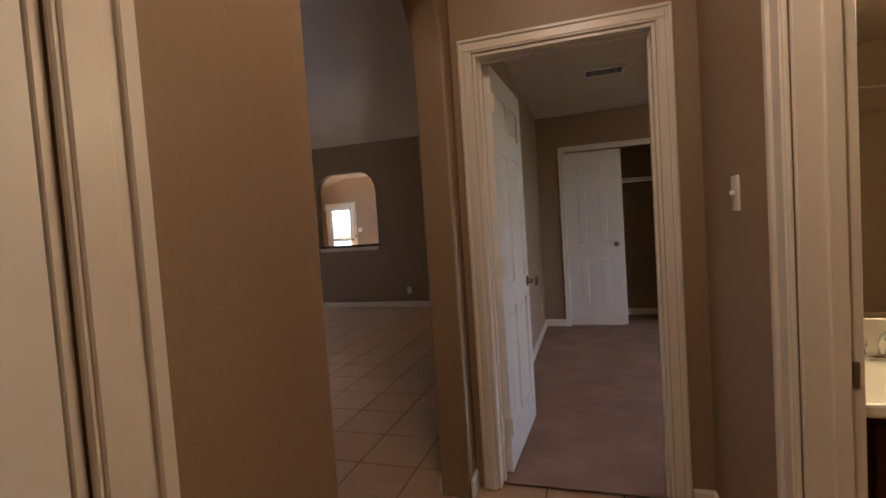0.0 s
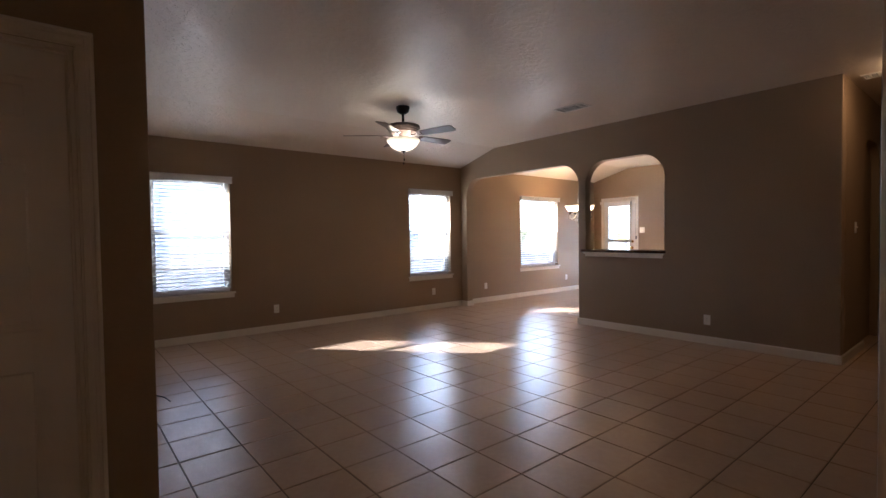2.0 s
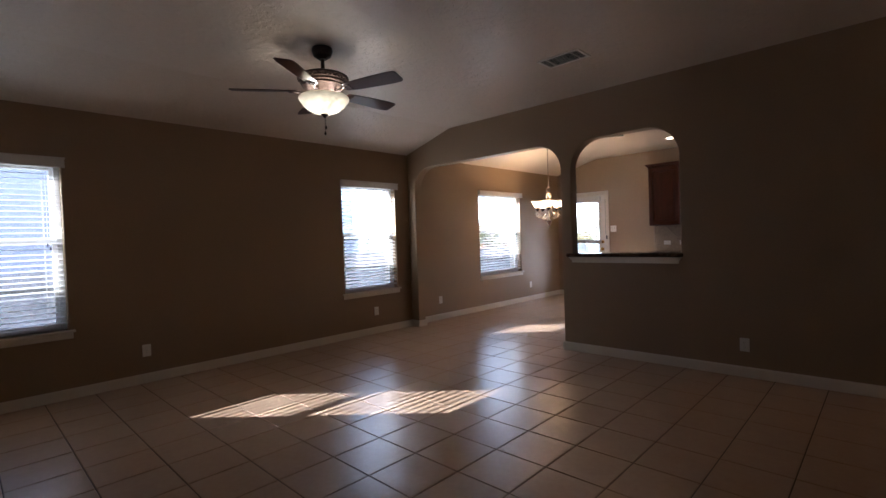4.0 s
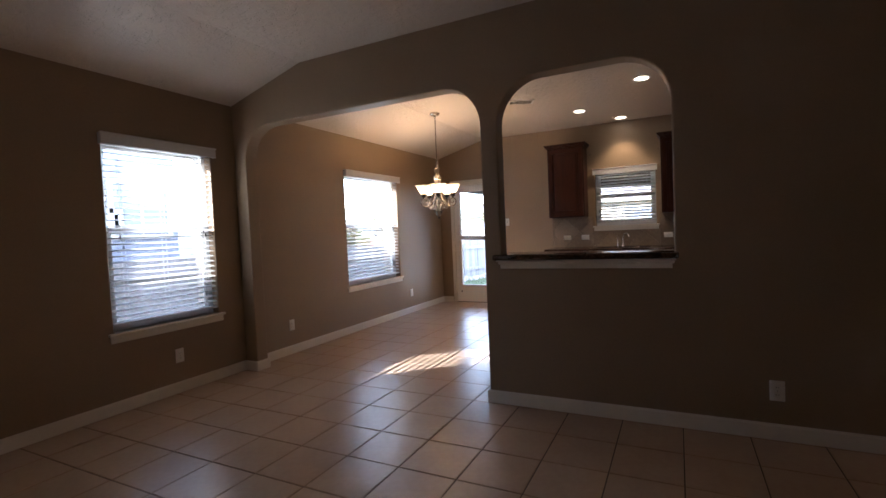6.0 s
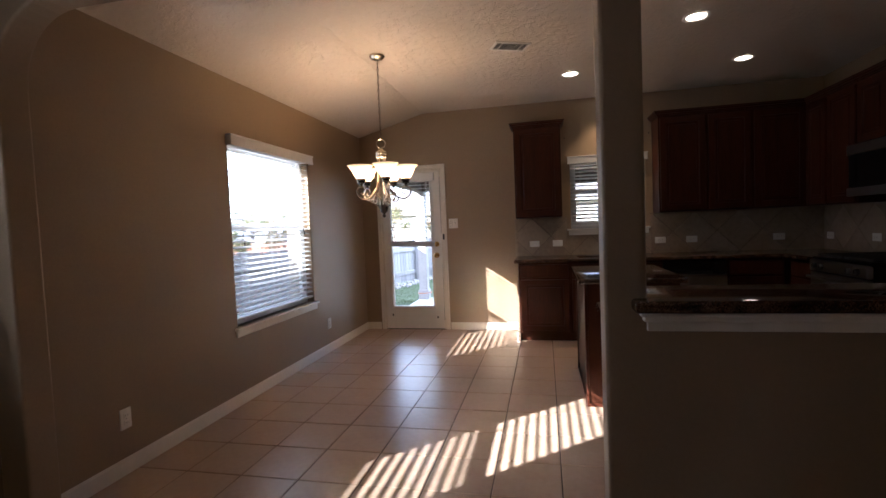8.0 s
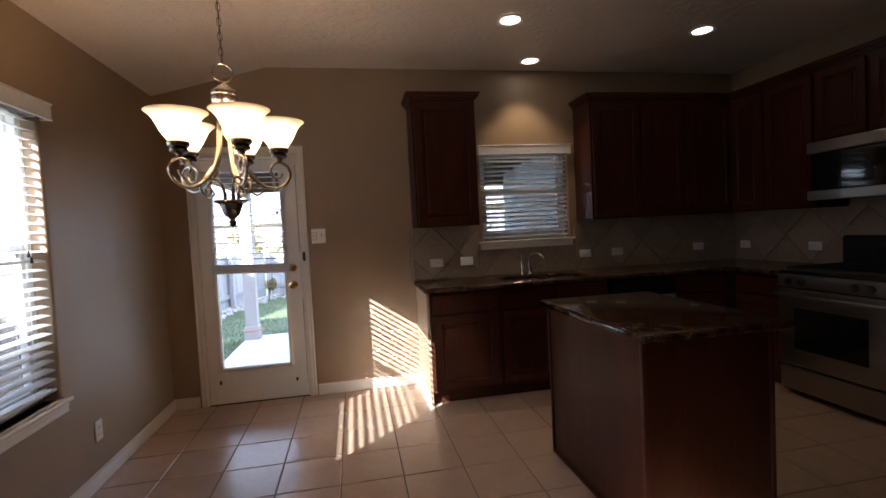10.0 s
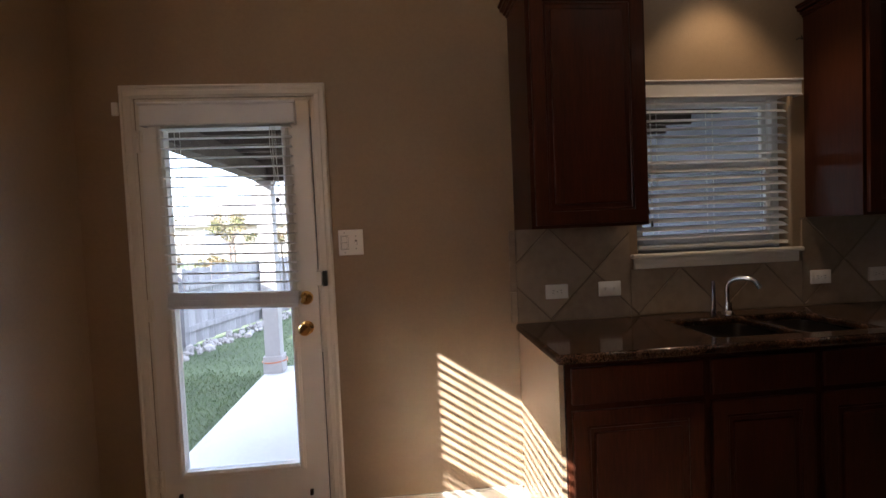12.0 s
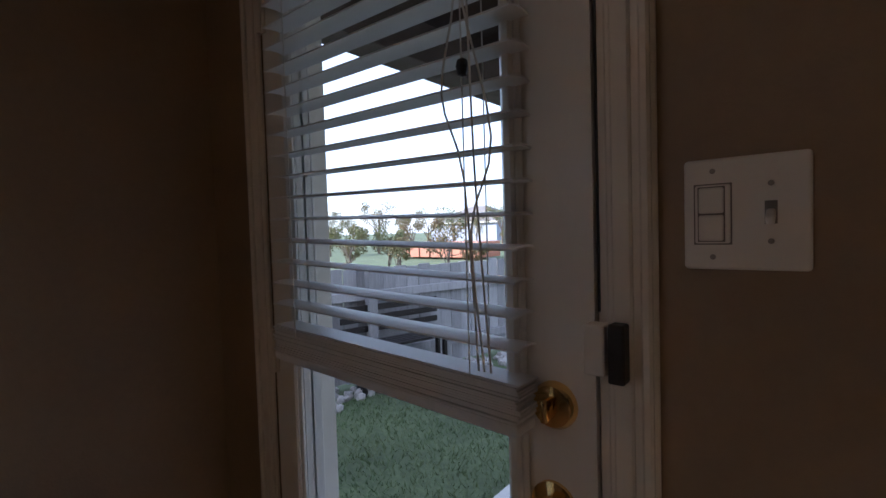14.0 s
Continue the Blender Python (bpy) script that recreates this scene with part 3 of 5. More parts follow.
def make_blind(name, at, w, h, rz, tilt, label, group, pitch=0.0425, drop=None, stack=0, valance=(0.085, 0.025), y=0.036, sag=0.0, depth=0.05, jitter=0.0):
    """A horizontal blind that hangs from a valance at height h down by drop."""
    ob = thing(name, at, label, "blind", group, rz)
    drop = drop or h - 0.02
    vh, over = valance
    bm = box(-w / 2 - over, y - 0.088, h - vh * 0.68, w / 2 + over, y - 0.076, h + vh * 0.32, 0.004)
    box(-w / 2 - over - 0.006, y - 0.094, h + vh * 0.2, w / 2 + over + 0.006, y - 0.070, h + vh * 0.34, 0.005, bm)
    box(-w / 2 - over - 0.003, y - 0.091, h - vh * 0.68, w / 2 + over + 0.003, y - 0.074, h - vh * 0.56, 0.004, bm)
    for s in (-1, 1):
        a, b = sorted((s * (w / 2 + over), s * (w / 2 + over - 0.010)))
        box(a, y - 0.076, h - vh * 0.66, b, y - 0.039, h + vh * 0.30, 0.002, bm)
    part("valance", bm, BLIND, ob)
    part("headrail", box(-w / 2 + 0.005, y - 0.03, h - 0.045, w / 2 - 0.005, y + 0.03, h - 0.004, 0.003), BLIND, ob)
    me = slat_mesh(w - 0.012, depth)
    n = int((drop - 0.07) / pitch)
    rnd = random.Random(name + str(w))
    for i in range(n):
        z = h - 0.065 - pitch * i
        s = new("slat", me)
        s.parent = ob
        lean = sag * (i / n) + jitter * rnd.uniform(-1, 1)
        s.matrix_basis = pose(0, y, z, tilt + rnd.uniform(-1.5, 1.5), lean, 0)
    z = h - 0.065 - pitch * n
    thick = 0.018 + stack * 0.0042
    bm = bmesh.new()
    for i in range(stack):
        q = z - 0.0042 * i
        j = rnd.uniform(-0.004, 0.004)
        s = part("stacked_slat", box(-w / 2 + 0.006 + j, y - 0.025 + j / 2, q - 0.0033 - z, w / 2 - 0.006 + j, y + 0.025 + j / 2, q - z), BLIND, ob)
        s.matrix_basis = Matrix.Translation((0, 0, z)) @ pose(0, 0, 0, 0, sag + rnd.uniform(-0.15, 0.15), 0)
    box(-w / 2 + 0.006, y - 0.026, z - thick, w / 2 - 0.006, y + 0.026, z - stack * 0.0042, 0.004, bm)
    rail = part("bottom_rail", bm, BLIND, ob)
    if sag:
        rail.matrix_basis = Matrix.Translation((0, 0, z)) @ pose(0, 0, 0, 0, sag, 0) @ Matrix.Translation((0, 0, -z))
    for u in ((-0.36, 0.0, 0.36) if w > 0.7 else (-0.36, 0.36)):
        for dy in (-0.026, 0.026):
            cord_run([(u * w, y + dy, h - 0.04), (u * w, y + dy, (h + z) / 2), (u * w, y + dy, z - 0.01)], ob, "ladder_cord", 0.0011)
    return ob


def tassels(ob, w, h, y, u, zs):
    for i, z in enumerate(zs):
        x = u * w + 0.018 * i
        cord_run([(x, y - 0.034, h - 0.03), (x + 0.003, y - 0.036, (h + z) / 2), (x, y - 0.036, z)], ob, "pull_cord")
        part("tassel", lathe([(0.0, 0.0), (0.004, -0.002), (0.006, -0.022), (0.008, -0.03), (0.0, -0.032)], 10, None, (x, y - 0.036, z)), DARK_PLASTIC, ob, "small dark cord tassel")


for k, (a, b) in enumerate((W0, W1, W2)):
    c, w, h = (a + b) / 2, b - a, WZ1 - WZ0
    make_window("window_%d" % (k + 1), (XW, c, WZ0), w, h, 90, "white vinyl single-hung window with a painted sill", (SOLAR, SCREEN, SCREEN)[k], k == 0)
    q = make_blind("window_blind", (XW, c, WZ0), w, h, 90, (7, 12, 12)[k], "white two-inch horizontal blind lowered over the window, slats open", "window wall blinds", pitch=0.0455)
    tassels(q, w, h, 0.036, -0.40, (h * 0.50, h * 0.45))
    tassels(q, w, h, 0.036, 0.38, (h * 0.52, h * 0.50))
c, w, h = (KX0 + KX1) / 2, KX1 - KX0, KZ1 - KZ0
make_window("window_4", (c, YB, KZ0), w, h, 0, "white vinyl kitchen window over the sink", FINE_SCREEN)
q = make_blind("window_blind", (c, YB, KZ0), w, h, 0, 25, "white horizontal blind with a few crooked slats over the sink", "", jitter=0.8)
tassels(q, w, h, 0.036, -0.43, (h * 0.28, h * 0.20))

make_window("window_5", (BX1, 3.6, WZ0), 0.6, WZ1 - WZ0, -90, "white vinyl bedroom window")

# ---- garden door ----
door = tagged(new("door_1"), "closed white garden door with a full glass light", "door", kind="structure")
door.matrix_basis = pose((DX0 + DX1) / 2, YB, 0)
dw, dh = DX1 - DX0 - 0.036, 2.025
gx0, gx1, gz0, gz1 = -0.275, 0.252, 0.305, 1.90
part("slab", sheet_wall([rect(-dw / 2, 0.012, dw / 2, dh), rect(gx0, gz0, gx1, gz1)], "y", -0.006, 0.044), DOOR, door)
bm = bmesh.new()
for lo, hi, t in ((-0.002, 0.030, 0.012), (0.004, 0.022, 0.019)):
    for p, q, r, s in ((gx0 - hi, gz0 - hi, gx0 - lo, gz1 + hi), (gx1 + lo, gz0 - hi, gx1 + hi, gz1 + hi), (gx0 - lo, gz0 - hi, gx1 + lo, gz0 - lo), (gx0 - lo, gz1 + lo, gx1 + lo, gz1 + hi)):
        box(p, -0.006 - t, q, r, -0.006, s, 0.004, bm, 1)
part("glazing_bead", bm, DOOR, door)
pane = part("pane", box(gx0, 0.012, gz0, gx1, 0.018, gz1), GLASS, door)
pane.visible_shadow = False
bm = box(-dw / 2 - 0.018, 0.0, -0.02, dw / 2 + 0.018, 0.13, 0.008, 0.003)
part("threshold", bm, BRONZE, door, "dark metal threshold")
for z in (0.27, 1.075, 1.85):
    bm = tube([(0, 0, -0.05), (0, 0, 0.05)], 0.0065, sides=8, steps=1)
    box(-0.016, 0.004, -0.05, 0.0, 0.007, 0.05, 0.0, bm)
    box(0.0, 0.004, -0.05, 0.016, 0.007, 0.05, 0.0, bm)
    part("hinge", bm, TRIM, door).matrix_basis = pose(-dw / 2 - 0.004, -0.013, z)
knob = [(0.033, 0.0), (0.033, 0.006), (0.016, 0.012), (0.011, 0.03), (0.02, 0.036), (0.029, 0.048), (0.03, 0.056), (0.024, 0.066), (0.0, 0.069)]
part("door_knob", lathe(knob, 24, None, (0.318, -0.006, 0.955), TO_Y), BRASS, door, "polished brass door knob", 35)
bm = lathe([(0.033, 0.0), (0.033, 0.006), (0.028, 0.014), (0.022, 0.016), (0.0, 0.016)], 24, None, (0.322, -0.006, 1.097), TO_Y)
box(0.318, -0.046, 1.082, 0.326, -0.02, 1.112, 0.003, bm)
part("deadbolt", bm, BRASS, door, "polished brass deadbolt turn", 35)
for x, z in ((-0.30, 0.19), (0.30, 0.16)):
    part("blind_hook", box(x - 0.008, -0.022, z - 0.014, x + 0.008, -0.006, z + 0.014, 0.003), BRONZE, door, "small dark hold-down hook")
for z in (0.11, 1.23):
    part("weather_strip", box(dw / 2 + 0.0025, -0.001, z, dw / 2 + 0.0055, 0.002, z + 0.72), DARK_PLASTIC, door)
bl = make_blind("door_blind", ((DX0 + DX1) / 2, YB - 0.045, 1.06), 0.59, 0.90, 0, 3, "white horizontal blind half raised on the garden door", "",
                pitch=0.044, drop=0.828, stack=13, valance=(0.10, 0.03), y=0.0, sag=2.2)
bl.location.x -= -0.012
for x, z in ((0.205, 0.47), (0.215, 0.40), (0.225, 0.44)):
    cord_run([(x, -0.032, 0.86), (x - 0.004, -0.036, 0.75), (x + 0.006, -0.037, 0.6), (x + 0.01 - (z - 0.44), -0.037, z), (x + 0.014, -0.036, z - 0.12), (x + 0.03, -0.036, 0.09)], bl, "pull_cord", 0.0016)
part("cord_knot", lathe([(0.0, 0.012), (0.007, 0.008), (0.009, 0.0), (0.006, -0.012), (0.0, -0.014)], 10, None, (0.222, -0.037, 0.50)), DARK_PLASTIC, bl)

sensor = thing("door_sensor", (-5.755, YB - 0.024, 1.187), "white and dark magnetic alarm sensor on the door edge", "sensor")
part("magnet", box(-0.028, -0.012, -0.032, 0.0, 0.018, 0.032, 0.003), PLASTIC, sensor)
part("switch_body", box(0.006, -0.02, -0.036, 0.026, 0.003, 0.036, 0.003), DARK_PLASTIC, sensor, "dark plastic sensor body")
sensor = thing("alarm_contact", (-6.635, YB, 2.0), "small white alarm contact on the wall", "sensor")
part("cover", box(-0.014, -0.014, -0.03, 0.014, 0.0, 0.03, 0.004), PLASTIC, sensor)


# ---- wall plates ----
def plate(name, at, rz, label, category, w=0.072, h=0.115, group=""):
    ob = thing(name, at, label, category, group, rz)
    part("cover_plate", box(-w / 2, -0.0065, -h / 2, w / 2, 0.004, h / 2, 0.0045, None, 3), PLASTIC, ob, smooth=40)
    return ob


def screw(ob, x, z):
    part("screw", lathe([(0.0032, 0.0), (0.003, 0.001), (0.0, 0.0014)], 8, None, (x, -0.006, z), TO_Y), STEEL, ob, "small metal screw")


def outlet(at, rz, group, flat=False):
    w, h = (0.115, 0.072) if flat else (0.072, 0.115)
    ob = plate("wall_outlet", at, rz, "white duplex wall outlet", "outlet", w, h, group)
    for s in (-1, 1):
        x, z = (s * 0.02, 0) if flat else (0, s * 0.02)
        socket = part("socket", box(x - 0.015, -0.009, z - 0.013, x + 0.015, -0.0055, z + 0.013, 0.003), PLASTIC, ob)
        bm = bmesh.new()
        for d in (-0.006, 0.006):
            if flat:
                box(x - 0.004, -0.0095, z + d - 0.001, x + 0.004, -0.0088, z + d + 0.001, 0, bm)
            else:
                box(x + d - 0.001, -0.0095, z - 0.004, x + d + 0.001, -0.0088, z + 0.004, 0, bm)
        part("slots", bm, DARK_PLASTIC, socket)
    screw(ob, 0, 0)
    return ob


for y in (3.53, 6.29, 7.566, 10.12):
    outlet((XW, y, 0.31), 90, "room outlets")
outlet((-2.60, YP, 0.28), 0, "room outlets")
outlet((BX0, 5.07, 0.30), 90, "room outlets")
for x in (-4.616, -3.195, -2.863, -1.985):
    outlet((x, YB - 0.012, 1.06), 0, "kitchen outlets", True)
for y in (11.106, 10.399):
    outlet((XR - 0.012, y, 1.06), -90, "kitchen outlets", True)
sw = plate("light_switch", (-4.343, YB - 0.012, 1.06), 0, "white two-toggle switch plate on the backsplash", "switch", 0.115, 0.115 * 0.65)
for x in (-0.023, 0.023):
    part("toggle", box(x - 0.006, -0.016, -0.008, x + 0.006, -0.006, 0.008, 0.002), PLASTIC, sw)
sw = plate("light_switch", (-5.614, YB, 1.35), 0, "white two-gang plate with a rocker dimmer and a toggle", "switch", 0.116, 0.122)
# thin grey sheets paint the shade round the rocker and in the toggle slot
part("seam_shade", box(-0.0475, -0.0066, -0.0335, -0.0105, -0.0055, 0.0335), SEAM_SHADE, sw, "grey sheet for the shade in the gap round the rocker")
rocker = part("rocker", box(-0.046, -0.0085, -0.032, -0.012, -0.0055, 0.032, 0.002), PLASTIC, sw)
part("seam_shade", box(-0.0432, -0.0091, -0.0302, -0.0168, -0.0083, 0.0302), SEAM_SHADE, rocker)
part("rocker_key", box(-0.042, -0.012, -0.029, -0.018, -0.0085, -0.001, 0.002), PLASTIC, rocker)
part("rocker_key", box(-0.042, -0.0105, 0.001, -0.018, -0.0085, 0.029, 0.002), PLASTIC, rocker)
part("toggle_well", box(0.0185, -0.0068, -0.012, 0.0295, -0.0058, 0.012, 0.0), SEAM_SHADE, sw, "grey patch for the shade in the toggle slot")
bm = box(-0.004, -0.018, -0.005, 0.004, 0.0, 0.005, 0.002)
part("toggle", bm, PLASTIC, sw).matrix_basis = pose(0.024, -0.006, 0.0, 30, 0, 0)
for x, z in ((-0.029, 0.047), (-0.029, -0.047), (0.024, 0.03), (0.024, -0.03)):
    screw(sw, x, z)
sw = plate("light_switch", (HR, 1.525, 1.312), -90, "white single toggle light switch", "switch")
part("toggle", box(-0.005, -0.02, -0.004, 0.005, -0.006, 0.010, 0.002), PLASTIC, sw)
sw = plate("light_switch", (-1.41, 7.52, 1.31), 90, "white single toggle light switch", "switch")
part("toggle", box(-0.005, -0.02, -0.004, 0.005, -0.006, 0.010, 0.002), PLASTIC, sw)
hook = thing("wall_hook", (-4.235, YB, 2.30), "small dark curtain hook above the window", "hook", "curtain hooks")
part("stem", tube([(0, 0, 0), (0, -0.02, 0), (0, -0.035, -0.012), (0, -0.03, 0.008)], 0.003), BRONZE, hook)
copy_thing(hook, pose(-3.30, YB, 2.29))


# ---- panelled doors ----
def panel_door(parent, w, h, cols=2, t=0.035, name="slab"):
    """A six-panel door: x from 0 to w, y from 0 to t."""
    st, rows = 0.105, ((0.20, 0.80), (0.93, 1.60), (1.72, h - 0.12))
    pw = (w - st * 2 - 0.09) / 2
    cs = ((st, st + pw), (w - st - pw, w - st))
    part(name, sheet_wall([rect(0, 0, w, h)] + [rect(a, lo, b, hi) for a, b in cs for lo, hi in rows], "y", 0, t), DOOR, parent)
    for a, b in cs:
        for lo, hi in rows:
            bm = box(a, t * 0.28, lo, b, t * 0.72, hi)
            box(a + 0.028, t * 0.10, lo + 0.028, b - 0.028, t * 0.90, hi - 0.028, 0.008, bm, 1)
            part("panel", bm, DOOR, parent)


def lever_knob(parent, at, turn=None, mat=None):
    m = turn or TO_Y
    return part("door_knob", lathe(knob, 20, None, at, m), mat or NICKEL, parent, "satin nickel door knob", 35)


def hinges(parent, x, y, zs=(0.23, 1.03, 1.83)):
    for z in zs:
        bm = tube([(0, 0, -0.045), (0, 0, 0.045)], 0.006, sides=8, steps=1)
        box(-0.004, -0.034, -0.045, 0.004, -0.002, 0.045, 0.0, bm)
        part("hinge", bm, TRIM, parent).matrix_basis = pose(x, y, z)


d = tagged(new("door_2"), "open white six-panel bedroom door with a nickel knob", "door", kind="structure")
d.matrix_basis = pose(-0.160, 2.088, 0.02, 0, 0, 87)
panel_door(d, 0.722, 2.01)
lever_knob(d, (0.655, 0.0, 0.88))
lever_knob(d, (0.655, 0.035, 0.88), Matrix.Rotation(radians(-90), 4, "X"))
hinges(d, -0.002, 0.02)
d = tagged(new("door_3"), "white sliding six-panel closet door, half open", "door", kind="structure")
d.matrix_basis = pose(0.022, BY1 + 0.012, 0.02)
panel_door(d, 0.58, 2.0, t=0.03)
part("pull_cup", lathe([(0.028, 0.0), (0.028, 0.004), (0.02, 0.005), (0.0, 0.002)], 18, None, (0.53, 0.0, 0.93), TO_Y), NICKEL, d, "round nickel finger pull")
d = tagged(new("door_3"), "white sliding six-panel closet door pushed behind the other", "door", kind="structure")
d.name = "door_4"
d.matrix_basis = pose(0.06, BY1 + 0.06, 0.02)
panel_door(d, 0.58, 2.0, t=0.03)
d = tagged(new("door_5"), "closed white six-panel hall door with scuff marks", "door", kind="structure")
d.matrix_basis = pose(HL - 0.004, -0.482, 0.012, 0, 0, 90)
panel_door(d, 0.668, 2.02)
lever_knob(d, (0.06, 0.0, 0.92))
bm = bmesh.new()
for x, z, a, l in ((0.62, 0.835, 0.3, 0.012), (0.61, 0.86, -0.1, 0.02), (0.632, 0.80, 0.5, 0.010)):
    tube([(x, -0.0005, z), (x + l * 0.5, -0.0005, z + 0.006), (x + l, -0.0005, z + a * 0.01)], 0.0012, bm, 4, 3)
part("scuff", bm, SCUFF, d)
d = tagged(new("door_6"), "closed white six-panel foyer closet door", "door", kind="structure")
d.matrix_basis = pose(-2.775, 0.533, 0.012, 0, 0, 90)
panel_door(d, 0.749, 2.02)
lever_knob(d, (0.06, 0.0, 0.92))
hinges(d, 0.753, 0.0)
strike = part("strike_plate", box(-0.02, -0.0025, -0.03, 0.02, 0.0, 0.03, 0.001), NICKEL)
strike.matrix_basis = pose(0.80, 1.0735, 0.875)
tagged(strike, "satin nickel strike plate on the door jamb", "hardware")
part("latch_hole", box(-0.007, -0.003, -0.014, 0.007, -0.0022, 0.014), DARK_PLASTIC, strike)

# closet shelf and rod
shelf = thing("closet_shelf", (0.0, 5.56, 1.70), "white wire closet shelf with a hanging rod", "shelf")
bm = bmesh.new()
for i in range(13):
    tube([(BX0 + 0.01, 0.24 + 0.024 * i, 0.0), (BX1 - 0.01, 0.24 + 0.024 * i, 0.0)], 0.0025, bm, 5, 1)
part("wires", bm, TRIM, shelf)
part("rod", tube([(BX0 + 0.01, 0.22, -0.04), (BX1 - 0.01, 0.22, -0.04)], 0.012, sides=10, steps=1), TRIM, shelf)


# ---- ceiling vents ----
def ceiling_vent(at, w, l, rz, label):
    ob = thing("ceiling_vent", at, label, "vent", "", rz)
    bm = bmesh.new()
    for q in ((-l / 2, -w / 2, l / 2, -w / 2 + 0.022), (-l / 2, w / 2 - 0.022, l / 2, w / 2), (-l / 2, -w / 2 + 0.022, -l / 2 + 0.022, w / 2 - 0.022), (l / 2 - 0.022, -w / 2 + 0.022, l / 2, w / 2 - 0.022)):
        box(q[0], q[1], -0.010, q[2], q[3], 0.0, 0.003, bm)
    part("face_frame", bm, PLASTIC, ob)
    part("backing", box(-l / 2 + 0.02, -w / 2 + 0.02, -0.003, l / 2 - 0.02, w / 2 - 0.02, -0.001), DARK_PLASTIC, ob)
    for k in (-1, 0, 1):
        x0, x1 = k * (l - 0.044) / 3 - (l - 0.06) / 6, k * (l - 0.044) / 3 + (l - 0.06) / 6
        for i in range(6):
            y = -w / 2 + 0.03 + (w - 0.06) * (i + 0.5) / 6
            part("slat", box(x0, -0.009, -0.0006, x1, 0.009, 0.0006), PLASTIC, ob).matrix_basis = pose(0, y, -0.006, 40 if k == 0 else 30, 0, 0)
    for k in (-0.5, 0.5):
        x = k * (l - 0.044) / 1.5
        part("divider", box(x - 0.004, -w / 2 + 0.022, -0.009, x + 0.004, w / 2 - 0.022, -0.001), PLASTIC, ob)
    return ob


ceiling_vent((-3.655, 5.89, H), 0.22, 0.38, 0, "white metal supply vent in the living room ceiling")
ceiling_vent((-1.17, 7.25, H), 0.2, 0.32, 0, "white metal vent in the corridor ceiling")
ceiling_vent((-4.72, 9.33, H), 0.17, 0.30, 25, "white metal supply vent in the kitchen ceiling")
ceiling_vent((0.44, 3.937, BH), 0.2, 0.32, 0, "white metal supply vent in the bedroom ceiling")

# ---- ceiling fan ----
fan = thing("ceiling_fan", (-4.79, 4.29, H), "oil-rubbed bronze ceiling fan with five walnut blades and a lit bowl", "ceiling fan")
part("canopy", lathe([(0.0, 0.0), (0.075, 0.0), (0.078, -0.02), (0.065, -0.06), (0.03, -0.085), (0.0, -0.085)], 28), BRONZE, fan, "", 35)
part("downrod", tube([(0, 0, -0.08), (0, 0, -0.19)], 0.014, sides=12, steps=1), BRONZE, fan)
part("motor_housing", lathe([(0.0, -0.18), (0.05, -0.182), (0.09, -0.195), (0.165, -0.208), (0.186, -0.218), (0.190, -0.228), (0.186, -0.236), (0.176, -0.240), (0.178, -0.252), (0.168, -0.258), (0.170, -0.272), (0.156, -0.280), (0.158, -0.292), (0.14, -0.305), (0.12, -0.325), (0.10, -0.345), (0.0, -0.345)], 40), FAN_BRONZE, fan, "ridged bronze motor housing", 35)
bm = bmesh.new()
for i in range(32):
    a = 2 * math.pi * i / 32
    m = Matrix.Translation((0.180 * math.cos(a), 0.180 * math.sin(a), -0.237)) @ Matrix.Rotation(a, 4, "Z")
    bmesh.ops.create_uvsphere(bm, u_segments=6, v_segments=5, radius=0.015, matrix=m @ Matrix.Diagonal((0.9, 0.7, 0.9, 1)))
part("beaded_band", bm, FAN_BRONZE, fan, "", 50)
for i in range(5):
    a = radians(18 + 72 * i)
    bm = bmesh.new()
    edge = [(0.20, 0.045), (0.28, 0.058), (0.45, 0.068), (0.60, 0.072), (0.655, 0.066), (0.668, 0.05)]
    loop = [(x, y) for x, y in edge] + [(x, -y) for x, y in reversed(edge)]
    up = [bm.verts.new((x, y, 0.003)) for x, y in loop]
    dn = [bm.verts.new((x, y, -0.003)) for x, y in loop]
    bm.faces.new(up), bm.faces.new(list(reversed(dn)))
    for j in range(len(loop)):
        k = (j + 1) % len(loop)
        bm.faces.new((up[j], dn[j], dn[k], up[k]))
    turn = Matrix.Translation((0, 0, -0.325)) @ Matrix.Rotation(a, 4, "Z") @ Matrix.Rotation(radians(-12), 4, "X")
    blade = part("blade", bm, BLADE, fan, "dark walnut fan blade")
    blade.matrix_basis = turn
    bm = tube([(0.11, 0, -0.01), (0.16, 0.0, -0.014), (0.21, 0.0, -0.006)], 0.009, sides=8)
    for s in (-1, 0, 1):
        tube([(0.18, 0, -0.010), (0.21, 0.022 * s, -0.010), (0.235, 0.030 * s, -0.008), (0.255, 0.018 * s, -0.006)], 0.006, bm, 6)
        bmesh.ops.create_uvsphere(bm, u_segments=8, v_segments=6, radius=0.013, matrix=Matrix.Translation((0.245, 0.026 * s, -0.007)) @ Matrix.Diagonal((1, 1, 0.5, 1)))
    part("blade_iron", bm, FAN_BRONZE, fan, "cast scroll blade bracket", 50).matrix_basis = turn
part("light_fitter", lathe([(0.0, -0.34), (0.06, -0.34), (0.07, -0.355), (0.075, -0.372), (0.03, -0.378), (0.012, -0.40), (0.010, -0.495), (0.0, -0.496)], 36), BRONZE, fan, "", 35)
outer = [(0.186, -0.374), (0.188, -0.384), (0.176, -0.405), (0.152, -0.438), (0.115, -0.467), (0.065, -0.490), (0.012, -0.500)]
part("glass_bowl", lathe(outer + [(r * 0.97, z + 0.006) for r, z in reversed(outer)], 40), BOWL_GLOW, fan, "lit amber alabaster glass bowl", 50)
